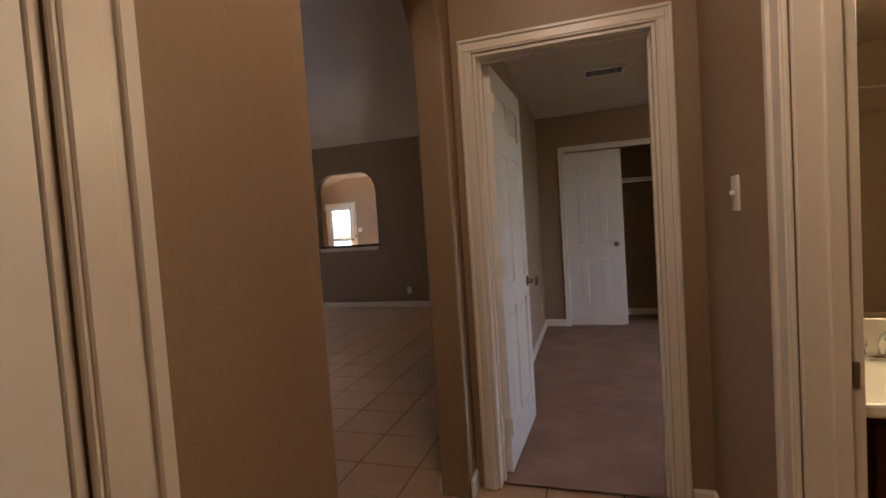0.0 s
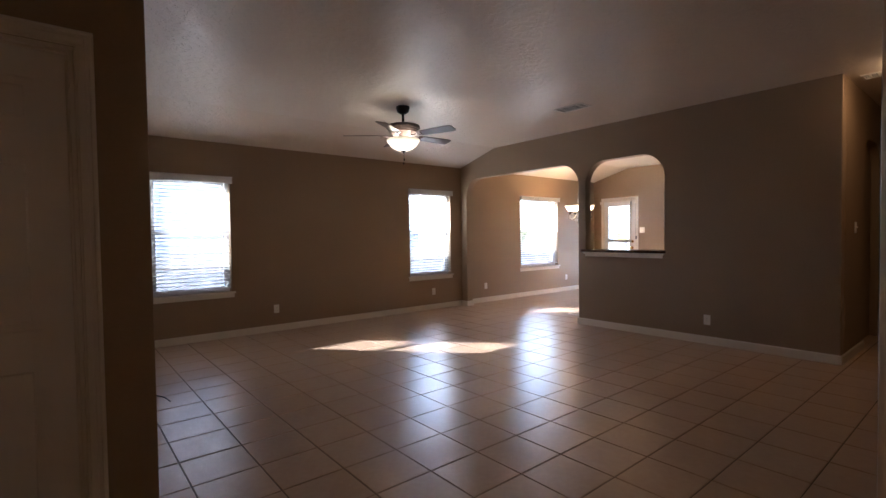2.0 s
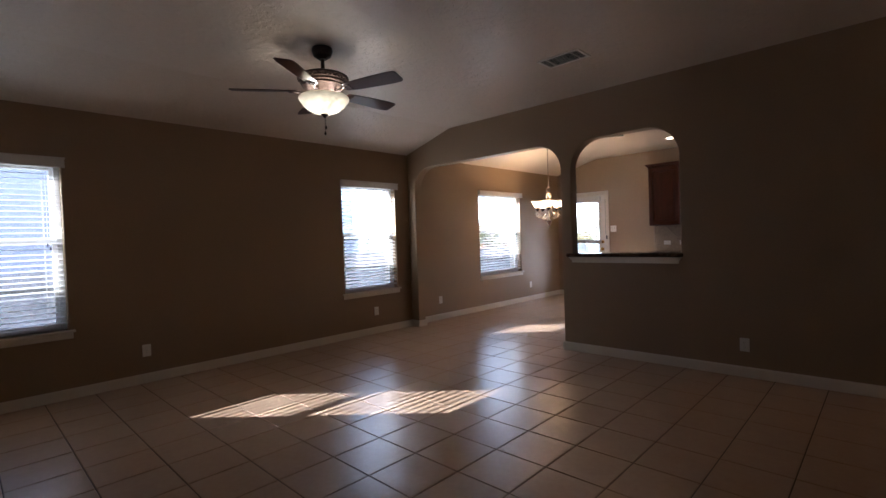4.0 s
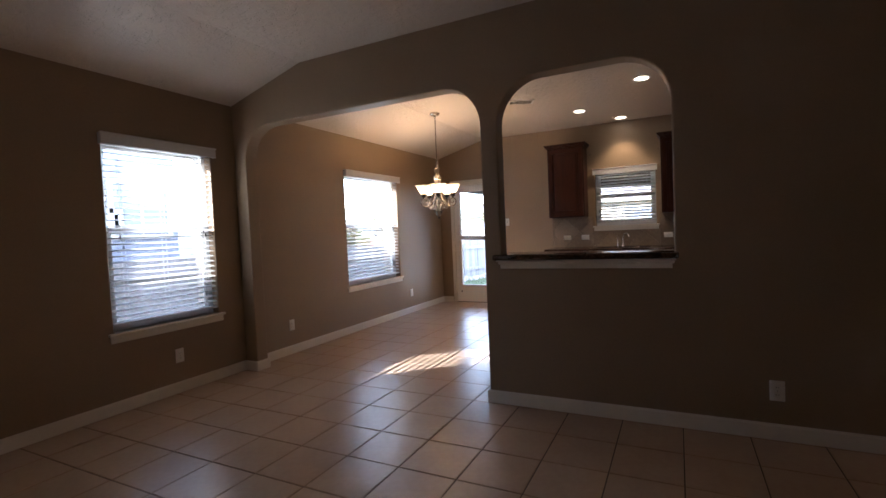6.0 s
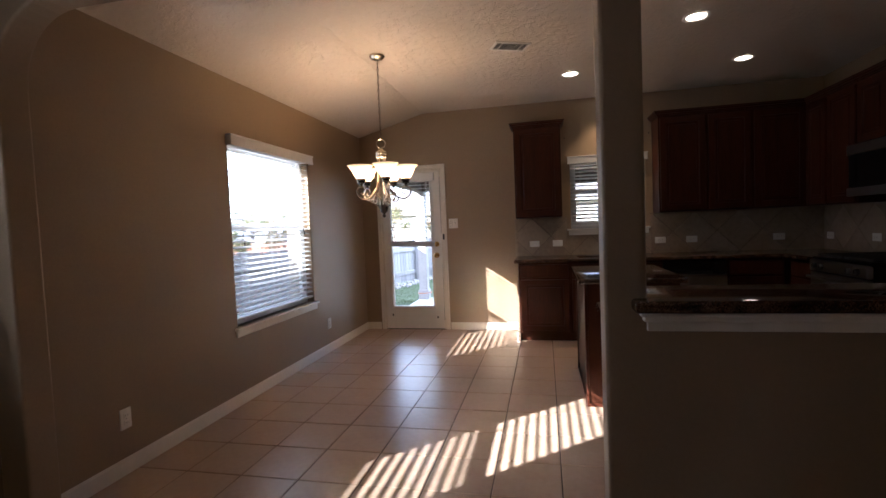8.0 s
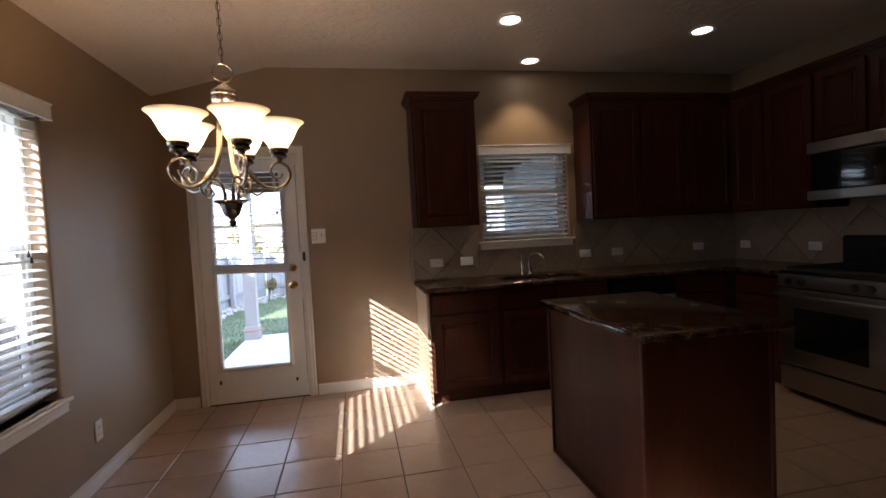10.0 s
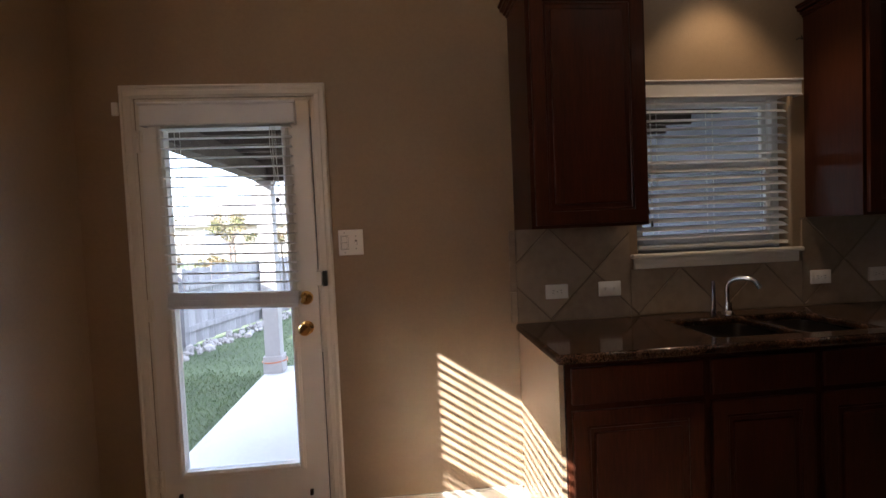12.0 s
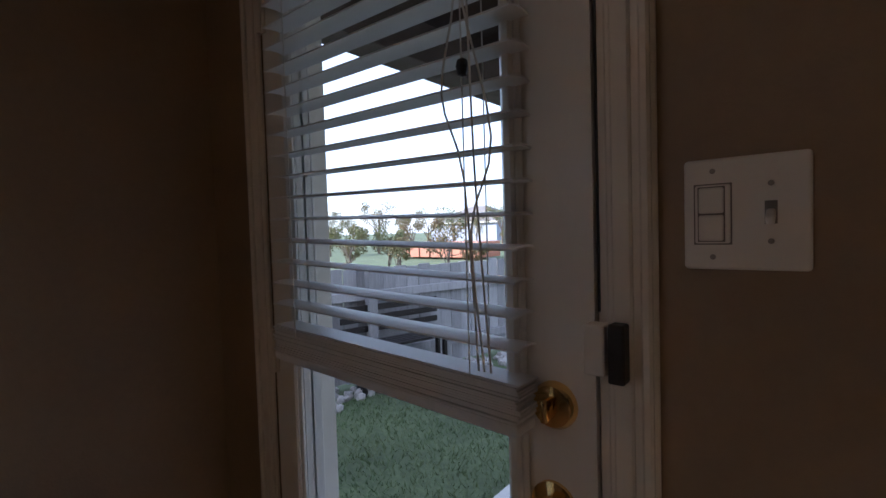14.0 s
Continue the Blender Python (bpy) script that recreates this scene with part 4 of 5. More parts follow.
for a in (0.6, 0.6 + math.pi):
    bulb = new("bulb_light", bpy.data.lights.new("bulb_light", "POINT"))
    bulb.data.energy, bulb.data.color, bulb.data.shadow_soft_size = FAN_WATTS / 2, (1.0, 0.86, 0.68), 0.03
    bulb.matrix_basis = Matrix.Translation(fan.location + Vector((0.10 * math.cos(a), 0.10 * math.sin(a), -0.395)))
part("finial", lathe([(0.0, -0.494), (0.028, -0.497), (0.026, -0.505), (0.012, -0.512), (0.010, -0.520), (0.0, -0.526)], 16), BRONZE, fan, "", 35)
for x, y, z in ((0.012, 0.0, -0.60), (-0.008, 0.006, -0.64)):
    chain = part("pull_chain", tube([(x, y, -0.51), (x, y, z)], 0.0012, sides=5, steps=1), BRONZE, fan)
    part("chain_bob", lathe([(0.0, 0.02), (0.006, 0.014), (0.009, 0.0), (0.006, -0.01), (0.0, -0.013)], 10, None, (x, y, z)), BRONZE, chain, "", 40)

# ---- chandelier ----
ch = thing("chandelier", (-5.805, 9.185, H), "brushed nickel five-arm chandelier with lit frosted bell shades", "chandelier")
part("canopy", lathe([(0.0, 0.0), (0.062, 0.0), (0.064, -0.012), (0.05, -0.03), (0.014, -0.042), (0.0, -0.042)], 24), NICKEL, ch, "", 35)
bm = bmesh.new()
top, n = -0.04, 22
for i in range(n):
    z = top - (0.645 * (i + 0.5)) / n
    ring = [(0.0085 * math.cos(t), 0.0, 0.0185 * math.sin(t)) for t in (2 * math.pi * j / 10 for j in range(11))]
    m = Matrix.Rotation(radians(90 * (i % 2)), 3, "Z")
    tube([m @ Vector(p) + Vector((0, 0, z)) for p in ring], 0.0019, bm, 5, 1)
part("chain", bm, NICKEL, ch, "", 50)
part("supply_wire", tube([(0.004, 0, -0.04), (-0.004, 0.004, -0.35), (0.003, 0, -0.69)], 0.002, sides=5), DARK_PLASTIC, ch)
part("hanging_ring", tube([(0.036 * math.sin(t), 0.012 * math.sin(t), -0.725 + 0.036 * math.cos(t)) for t in (2 * math.pi * j / 16 for j in range(17))], 0.0035, sides=7, steps=2), NICKEL, ch, "", 50)
part("top_cap", lathe([(0.0, -0.765), (0.012, -0.770), (0.030, -0.786), (0.045, -0.796), (0.048, -0.800), (0.048, -0.812), (0.046, -0.816), (0.049, -0.820), (0.049, -0.842), (0.045, -0.848), (0.0, -0.848)], 28), NICKEL, ch, "", 35)
part("bottom_vase", lathe([(0.0, -1.232), (0.064, -1.234), (0.067, -1.239), (0.044, -1.248), (0.036, -1.268), (0.030, -1.290), (0.012, -1.306), (0.009, -1.313), (0.014, -1.322), (0.012, -1.334), (0.0, -1.342)], 28), DARK_NICKEL, ch, "turned dark nickel bottom finial", 35)
for i in range(5):
    turn = Matrix.Rotation(radians(9.5 + 72 * i), 4, "Z") @ Matrix.Diagonal((1.05, 1.05, 1, 1))
    arm = part("arm", tube([(0.030, 0, -0.846), (0.031, 0, -0.94), (0.036, 0, -1.02), (0.052, 0, -1.09), (0.085, 0, -1.145), (0.125, 0, -1.178), (0.17, 0, -1.187), (0.207, 0, -1.165), (0.222, 0, -1.13),
                            (0.212, 0, -1.097), (0.185, 0, -1.082), (0.159, 0, -1.092), (0.149, 0, -1.118), (0.160, 0, -1.142), (0.182, 0, -1.145), (0.194, 0, -1.127)],
                           lambda t: 0.0085 - 0.0045 * t), NICKEL, ch, "scrolled nickel arm", 50)
    arm.matrix_basis = turn
    part("lower_scroll", tube([(0.026, 0, -1.236), (0.028, 0, -1.196), (0.046, 0, -1.160), (0.082, 0, -1.149), (0.112, 0, -1.168), (0.116, 0, -1.198), (0.095, 0, -1.215), (0.077, 0, -1.201), (0.084, 0, -1.184), (0.097, 0, -1.188)],
                              lambda t: 0.006 - 0.002 * t), NICKEL, ch, "", 50).matrix_basis = turn
    part("arm_collar", tube([(0.060, 0, -1.108), (0.094, 0, -1.154)], 0.0125, sides=10, steps=1), NICKEL, arm, "", 50)
    part("socket_cup", lathe([(0.0, -1.078), (0.010, -1.076), (0.012, -1.067), (0.028, -1.060), (0.031, -1.052), (0.026, -1.045), (0.035, -1.038), (0.037, -1.026), (0.033, -1.020), (0.0, -1.020)], 20, None, (0.185, 0, 0)), DARK_NICKEL, arm, "", 35)
    sh = [(0.032, -1.020), (0.041, -1.008), (0.056, -0.985), (0.066, -0.962), (0.078, -0.938), (0.092, -0.922), (0.103, -0.914)]
    part("shade", lathe(sh + [(r - 0.004, z + 0.001) for r, z in reversed(sh)], 28, None, (0.185, 0, 0)), SHADE_GLOW, arm, "lit frosted glass bell shade", 60)
    bulb = new("bulb_light", bpy.data.lights.new("bulb_light", "POINT"))
    bulb.data.energy, bulb.data.color, bulb.data.shadow_soft_size = BULB_WATTS, (1.0, 0.62, 0.31), 0.03
    bulb.matrix_basis = Matrix.Translation(ch.location) @ turn @ Matrix.Translation((0.185, 0, -0.955))

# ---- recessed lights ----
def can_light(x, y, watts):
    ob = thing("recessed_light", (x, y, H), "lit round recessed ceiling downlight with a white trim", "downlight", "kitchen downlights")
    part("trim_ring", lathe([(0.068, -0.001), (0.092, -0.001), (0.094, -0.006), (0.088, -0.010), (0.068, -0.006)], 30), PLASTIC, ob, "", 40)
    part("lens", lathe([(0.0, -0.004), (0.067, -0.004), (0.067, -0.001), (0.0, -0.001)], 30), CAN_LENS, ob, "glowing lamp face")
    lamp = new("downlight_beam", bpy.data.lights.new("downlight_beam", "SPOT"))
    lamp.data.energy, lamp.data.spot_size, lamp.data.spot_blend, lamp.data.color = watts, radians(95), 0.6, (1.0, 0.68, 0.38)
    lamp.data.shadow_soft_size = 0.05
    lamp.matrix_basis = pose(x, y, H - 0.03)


# sink can's beam boosted for its wall scallop, the others nearly off
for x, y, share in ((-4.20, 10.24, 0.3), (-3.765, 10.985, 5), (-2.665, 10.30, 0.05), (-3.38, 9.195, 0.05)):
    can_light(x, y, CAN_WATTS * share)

# ---- hall and bathroom lights ----
ob = thing("hall_light", (0.19, 0.5, H), "flush dome ceiling light in the hall", "ceiling light")
part("base_ring", lathe([(0.0, 0.0), (0.15, 0.0), (0.15, -0.025), (0.0, -0.025)], 28), NICKEL, ob, "", 35)
part("dome", lathe([(0.14, -0.025), (0.135, -0.05), (0.10, -0.085), (0.05, -0.10), (0.0, -0.104)], 28), HALL_LENS, ob, "lit frosted dome", 60)

ob = thing("hall_light", (-0.92, 6.9, H), "flush dome ceiling light in the corridor", "ceiling light")
part("base_ring", lathe([(0.0, 0.0), (0.15, 0.0), (0.15, -0.025), (0.0, -0.025)], 28), NICKEL, ob, "", 35)
part("dome", lathe([(0.14, -0.025), (0.135, -0.05), (0.10, -0.085), (0.05, -0.10), (0.0, -0.104)], 28), CORRIDOR_LENS, ob, "lit frosted dome", 60)

ob = thing("bedroom_light", (2.35, 3.7, BH), "flush dome ceiling light in the bedroom", "ceiling light")
part("base_ring", lathe([(0.0, 0.0), (0.15, 0.0), (0.15, -0.025), (0.0, -0.025)], 28), NICKEL, ob, "", 35)
part("dome", lathe([(0.14, -0.025), (0.135, -0.05), (0.10, -0.085), (0.05, -0.10), (0.0, -0.104)], 28), BEDROOM_LENS, ob, "lit frosted dome", 60)

van = thing("bath_vanity", (0.83, 1.10, 0.0), "dark vanity with a white cultured-marble top", "vanity")
part("body", box(0.02, 0.04, 0.09, 1.05, 0.455, 0.765), WOOD, van)
part("toe_kick", box(0.02, 0.10, 0.0, 1.05, 0.455, 0.09), WOOD, van)
for x in (0.04, 0.55):
    dr = part("door", box(x, 0.022, 0.13, x + 0.47, 0.039, 0.74, 0.004), WOOD, van)
    part("panel", box(x + 0.06, 0.016, 0.19, x + 0.41, 0.022, 0.68, 0.005), WOOD, dr)
part("top", box(0.0, 0.0, 0.765, 1.08, 0.458, 0.80, 0.008), CULTURED, van, "white cultured-marble vanity top")
part("backsplash", box(0.0, 0.438, 0.801, 1.08, 0.458, 0.905, 0.004), CULTURED, van)
tap = thing("bath_faucet", (1.05, 1.47, 0.801), "chrome two-handle bathroom faucet", "faucet")
part("base", box(-0.085, -0.022, 0.0, 0.085, 0.022, 0.016, 0.008), CHROME, tap)
part("spout", tube([(0, 0, 0.01), (0, -0.01, 0.06), (0, -0.05, 0.085), (0, -0.10, 0.06)], 0.011, sides=10), CHROME, tap, "", 60)
for x in (-0.055, 0.055):
    part("handle", lathe([(0.018, 0.014), (0.016, 0.03), (0.022, 0.045), (0.018, 0.056), (0.0, 0.06)], 14, None, (x, 0, 0)), CHROME, tap, "", 40)
mir = thing("bath_mirror", (0.83, 1.56, 0.92), "large frameless bathroom mirror", "mirror")
part("glass", box(0.02, -0.006, 0.0, 1.08, -0.001, 0.95, 0.001), MIRROR, mir)
bar = thing("vanity_light", (1.30, 1.56, 2.0), "lit strip of vanity globes above the mirror", "wall light")
part("back_plate", box(-0.42, -0.03, -0.05, 0.42, 0.0, 0.05, 0.006), CHROME, bar)
for i in range(4):
    bm = bmesh.new()
    bmesh.ops.create_uvsphere(bm, u_segments=18, v_segments=12, radius=0.05, matrix=Matrix.Translation((-0.33 + 0.22 * i, -0.078, 0)))
    part("globe", bm, BATH_LENS, bar, "lit globe bulb", 60)
rod = thing("shower_rod", (0.0, -0.35, 1.95), "chrome curved shower curtain rod", "rod")
part("tube", tube([(HR + 0.125, 0, 0), (1.7, 0.06, 0), (2.69, 0, 0)], 0.013, sides=10), CHROME, rod, "", 60)

# ---- kitchen cabinets ----
def cabinet_door(parent, x0, z0, x1, z1, y, name="door"):
    """A raised-panel door on the face y, which looks towards -y."""
    f = 0.058
    bm = sheet_wall([rect(x0, z0, x1, z1), rect(x0 + f, z0 + f, x1 - f, z1 - f)], "y", y - 0.02, 0.02)
    dr = part(name, bm, WOOD, parent)
    b = dr.modifiers.new("soft_edges", "BEVEL")
    b.width, b.segments, b.limit_method, b.angle_limit = 0.004, 2, "ANGLE", radians(50)
    part("panel", box(x0 + f, y - 0.010, z0 + f, x1 - f, y - 0.001, z1 - f), WOOD, dr)
    part("raised_field", box(x0 + f + 0.028, y - 0.017, z0 + f + 0.028, x1 - f - 0.028, y - 0.0102, z1 - f - 0.028, 0.006), WOOD, dr)
    bead = part("bead", sheet_wall([rect(x0 + f + 0.0005, z0 + f + 0.0005, x1 - f - 0.0005, z1 - f - 0.0005), rect(x0 + f + 0.011, z0 + f + 0.011, x1 - f - 0.011, z1 - f - 0.011)], "y", y - 0.0175, 0.0072), WOOD, dr)
    b = bead.modifiers.new("soft_edges", "BEVEL")
    b.width, b.segments, b.limit_method, b.angle_limit = 0.004, 1, "ANGLE", radians(50)
    return dr


def crown(bm, x0, x1, depth, z, left=True, right=True):
    """A crown moulding round the front and the free sides of an upper cabinet, y from -depth to 0."""
    for o, lo, hi in ((0.008, 0.0, 0.014), (0.018, 0.012, 0.030), (0.034, 0.028, 0.048), (0.044, 0.046, 0.06)):
        box(x0 - (o if left else 0), -depth - o, z + lo, x1 + (o if right else 0), 0.0, z + hi, 0.004, bm, 1)


def upper(at, rz, w, z0, z1, doors, label, left=True, right=True, depth=0.31):
    ob = thing("upper_cabinet", at, label, "cabinet", "upper cabinets", rz)
    part("body", box(0, -depth + 0.0, z0, w, -0.001, z1, 0.002), WOOD_FLAT, ob)
    gap = w / doors
    for i in range(doors):
        cabinet_door(ob, i * gap + 0.016, z0 + 0.014, (i + 1) * gap - 0.016, z1 - 0.016, -depth)
    bm = bmesh.new()
    crown(bm, 0, w, depth, z1, left, right)
    part("crown_moulding", bm, WOOD, ob)
    return ob


def base(at, rz, w, fronts, label, depth=0.60, drawer=True, ends=True):
    """A base cabinet whose back stands on y = 0 and whose face looks to -y."""
    ob = thing("base_cabinet", at, label, "cabinet", "base cabinets", rz)
    if fronts == 2:   # open above for the sink bowls
        part("body", box(0, -depth, 0.10, w, -0.001, 0.66, 0.002), WOOD_FLAT, ob)
        part("face_rail", box(0, -depth, 0.6605, w, -depth + 0.02, 0.873, 0.002), WOOD_FLAT, ob)
    else:
        part("body", box(0, -depth, 0.10, w, -0.001, 0.873, 0.002), WOOD_FLAT, ob)
    part("toe_kick", box(0.0, -depth + 0.07, 0.0, w, -0.001, 0.10), WOOD_FLAT, ob)
    gap = w / fronts
    for i in range(fronts):
        a, b = i * gap + 0.018, (i + 1) * gap - 0.018
        if drawer:
            part("drawer_front", box(a, -depth - 0.02, 0.715, b, -depth - 0.0005, 0.855, 0.005), WOOD, ob)
        cabinet_door(ob, a, 0.125, b, 0.69 if drawer else 0.855, -depth)
    return ob


UZ0, UZ1 = 1.375, 2.40
upper((-4.815, YB, 0), 0, 0.525, UZ0, UZ1, 1, "single-door cherry wall cabinet with crown moulding, beside the window")
upper((-3.265, YB, 0), 0, 0.475, UZ0, UZ1, 1, "cherry wall cabinet with a raised-panel door", True, False)
upper((-2.79, YB, 0), 0, 0.435, UZ0, UZ1, 1, "cherry wall cabinet with a raised-panel door", False, False)
upper((-2.355, YB, 0), 0, 0.50, UZ0, UZ1, 1, "cherry wall cabinet in the corner", False, False)
upper((XR, YB - 0.312, 0), -90, 0.36, UZ0, UZ1, 1, "cherry wall cabinet on the range wall", False, False)
upper((XR, YB - 0.672, 0), -90, 0.44, UZ0, UZ1, 1, "cherry wall cabinet beside the microwave", False, False)
upper((XR, 10.128, 0), -90, 0.762, 1.865, UZ1, 2, "short two-door cherry cabinet above the microwave", False, False)
upper((XR, 9.366, 0), -90, 0.42, UZ0, UZ1, 1, "cherry wall cabinet past the microwave", False, True)

# drywall end panel that closes the base run
structure("wall_stub", box(-4.812, YB - 0.58, 0.0, -4.791, YB, 0.872, 0.002), WALL, "tan painted end panel beside the base cabinets")
structure("baseboard", box(-4.824, YB - 0.575, 0.001, -4.812, YB - 0.014, 0.085, 0.004), TRIM, "white painted baseboard along the wall")
base((-4.788, YB, 0), 0, 0.553, 1, "cherry base cabinet with a drawer and a raised-panel door", depth=0.585)
base((-4.235, YB, 0), 0, 0.925, 2, "two-door cherry sink base cabinet", depth=0.585)
dish = thing("dishwasher", (-3.31, YB, 0), "stainless steel dishwasher with a black control panel", "dishwasher")
part("tub", box(0.004, -0.58, 0.02, 0.604, -0.01, 0.868), BLACK, dish)
part("door_panel", box(0.006, -0.622, 0.21, 0.602, -0.58, 0.72, 0.006), STEEL, dish, "brushed stainless door panel")
part("control_panel", box(0.006, -0.622, 0.725, 0.602, -0.58, 0.862, 0.006), BLACK, dish)
part("handle", box(0.12, -0.64, 0.735, 0.49, -0.622, 0.765, 0.006), BLACK, dish)
part("kick_plate", box(0.006, -0.56, 0.02, 0.602, -0.58, 0.20, 0.004), BLACK, dish)
base((-2.70, YB, 0), 0, 0.52, 1, "cherry base cabinet in the corner", depth=0.585)
base((XR, YB - 0.64, 0), -90, 0.47, 1, "narrow cherry base cabinet beside the range", depth=0.60)

# worktop with an undermounted sink
SX, SY = -3.76, YB - 0.33
outline = [(-4.832, YB - 0.632), (-2.205, YB - 0.632), (-2.205, 10.135), (XR - 0.013, 10.135), (XR - 0.013, YB - 0.013), (-4.832, YB - 0.013)]
bm = bmesh.new()
loops = [outline] + [[(a, SY - 0.20), (b, SY - 0.20), (b, SY + 0.17), (a, SY + 0.17)] for a, b in ((SX - 0.37, SX - 0.015), (SX + 0.015, SX + 0.33))]
for q in loops:
    vs = [bm.verts.new((x, y, 0.876)) for x, y in q]
    for a, b in zip(vs, vs[1:] + vs[:1]):
        bm.edges.new((a, b))
bmesh.ops.triangle_fill(bm, use_beauty=True, edges=bm.edges[:])
moved = bmesh.ops.extrude_face_region(bm, geom=bm.faces[:])["geom"]
bmesh.ops.translate(bm, vec=(0, 0, 0.038), verts=[v for v in moved if isinstance(v, bmesh.types.BMVert)])
top = tagged(new("worktop", finish(bm, GRANITE, "worktop", 40)), "polished brown granite worktop with a rounded edge", "worktop")
b = top.modifiers.new("rounded_edge", "BEVEL")
b.width, b.segments, b.limit_method, b.angle_limit = 0.014, 3, "ANGLE", radians(50)


def bowl(ob, x0, x1, y0, y1, z, deep):
    bm = box(x0, y0, z - deep, x1, y1, z, 0.035, None, 4)
    for f in [f for f in bm.faces if all(v.co.z > z - 0.0365 for v in f.verts)]:
        bm.faces.remove(f)
    for v in bm.verts:
        if v.co.z > z - 0.036:
            v.co.z = z
    return part("bowl", bm, STEEL, ob, "stainless sink bowl", 50)


sink = thing("kitchen_sink", (SX, SY, 0.876), "double-bowl stainless undermount sink", "sink")
bowl(sink, -0.375, -0.010, -0.205, 0.175, -0.001, 0.19)
bowl(sink, 0.010, 0.335, -0.205, 0.175, -0.001, 0.17)
for x in (-0.19, 0.17):
    part("drain", lathe([(0.0, 0.004), (0.04, 0.004), (0.042, 0.0), (0.0, 0.0)], 18, None, (x, 0, -0.185 if x < 0 else -0.168)), CHROME, sink)
tap = thing("kitchen_faucet", (SX - 0.03, SY + 0.215, 0.915), "chrome gooseneck kitchen faucet with a side lever", "faucet")
part("base", lathe([(0.0, 0.0), (0.03, 0.0), (0.028, 0.012), (0.02, 0.02), (0.018, 0.06), (0.0, 0.06)], 18), CHROME, tap, "", 40)
part("spout", tube([(0, 0, 0.05), (0, 0, 0.14), (0.025, -0.03, 0.178), (0.07, -0.08, 0.174), (0.09, -0.10, 0.135)], 0.011, sides=12), CHROME, tap, "", 60)
part("lever", tube([(-0.075, 0, 0.0), (-0.075, 0, 0.10), (-0.08, -0.005, 0.17)], lambda t: 0.014 - 0.005 * t, sides=10), CHROME, tap, "", 60)

# ---- backsplash: tiles set on the diagonal ----
def clip(poly, x0, z0, x1, z1):
    for axis, lim, sign in ((0, x0, 1), (0, x1, -1), (1, z0, 1), (1, z1, -1)):
        done = []
        for a, b in zip(poly, poly[1:] + poly[:1]):
            da, db = sign * (a[axis] - lim), sign * (b[axis] - lim)
            if da >= 0:
                done.append(a)
            if da * db < 0:
                t = da / (da - db)
                done.append((a[0] + t * (b[0] - a[0]), a[1] + t * (b[1] - a[1])))
        poly = done
        if len(poly) < 3:
            return []
    return poly


def splash(name, areas, node, put):
    grout = bmesh.new()
    for x0, z0, x1, z1 in areas:
        vs = [grout.verts.new(put(u, z, d)) for d in (0.004, 0.0) for u, z in rect(x0, z0, x1, z1)]
        grout.faces.new(vs[:4]), grout.faces.new(vs[4:])
        for i in range(4):
            grout.faces.new((vs[i], vs[(i + 1) % 4], vs[4 + (i + 1) % 4], vs[4 + i]))
    ob = structure(name, grout, SPLASH_GROUT, "tan stone-look backsplash tiles laid diagonally")
    h = 0.2275
    for x0, z0, x1, z1 in areas:
        for i in range(-2, 16):
            for j in range(-3, 4):
                cx, cz = node[0] + h * i, node[1] + h * j
                if (i + j) % 2 == 0:
                    continue
                r = h - 0.0045
                q = clip([(cx - r, cz), (cx, cz - r), (cx + r, cz), (cx, cz + r)], x0 + 0.001, z0 + 0.001, x1 - 0.001, z1 - 0.001)
                if len(q) < 3:
                    continue
                bm = bmesh.new()
                mx, mz = sum(p[0] for p in q) / len(q), sum(p[1] for p in q) / len(q)
                lo = [bm.verts.new(put(u, z, 0.002)) for u, z in q]
                mid = [bm.verts.new(put(u, z, 0.008)) for u, z in q]
                hi = [bm.verts.new(put(mx + (u - mx) * 0.985, mz + (z - mz) * 0.985, 0.0105)) for u, z in q]
                bm.faces.new(hi)
                for a, b in ((lo, mid), (mid, hi)):
                    for k in range(len(q)):
                        bm.faces.new((a[k], a[(k + 1) % len(q)], b[(k + 1) % len(q)], b[k]))
                part("tile", bm, SPLASH, ob)
    return ob


sp = splash("wall_backsplash", [(-4.815, 0.916, KX0 - 0.05, 1.375), (KX0 - 0.05, 0.916, KX1 + 0.05, 1.15), (KX1 + 0.05, 0.916, XR - 0.012, 1.375)], (-4.42, 1.15), lambda u, z, d: (u, YB - d, z))
for z0, z1 in ((0.917, 1.068), (1.072, 1.22), (1.224, 1.374)):
    part("edge_tile", box(-4.848, YB - 0.012, z0, -4.818, YB, z1, 0.003), SPLASH, sp)
splash("wall_backsplash", [(8.95, 0.916, YB - 0.012, 1.40)], (8.85, 1.15), lambda u, z, d: (XR - d, u, z))

# ---- range ----
stove = thing("gas_range", (XR, 10.125, 0), "freestanding stainless gas range with a black backguard", "range", rz=-90)
part("body", box(0.0, -0.64, 0.03, 0.76, -0.02, 0.90, 0.004), BLACK, stove)
part("cooktop", box(0.0, -0.66, 0.90, 0.76, -0.09, 0.925, 0.008), BLACK, stove)
part("control_panel", box(0.0, -0.685, 0.805, 0.76, -0.64, 0.90, 0.012), STEEL, stove, "brushed stainless control panel")
for x in (0.10, 0.20, 0.56, 0.66):
    part("control_knob", lathe([(0.024, 0.0), (0.022, 0.018), (0.016, 0.024), (0.0, 0.025)], 16, None, (x, -0.686, 0.852), TO_Y), DARK_PLASTIC, stove, "", 40)
od = part("oven_door", box(0.006, -0.678, 0.235, 0.754, -0.64, 0.795, 0.008), STEEL, stove, "stainless oven door")
part("oven_window", box(0.13, -0.681, 0.36, 0.63, -0.676, 0.66, 0.004), BLACK_GLASS, od)
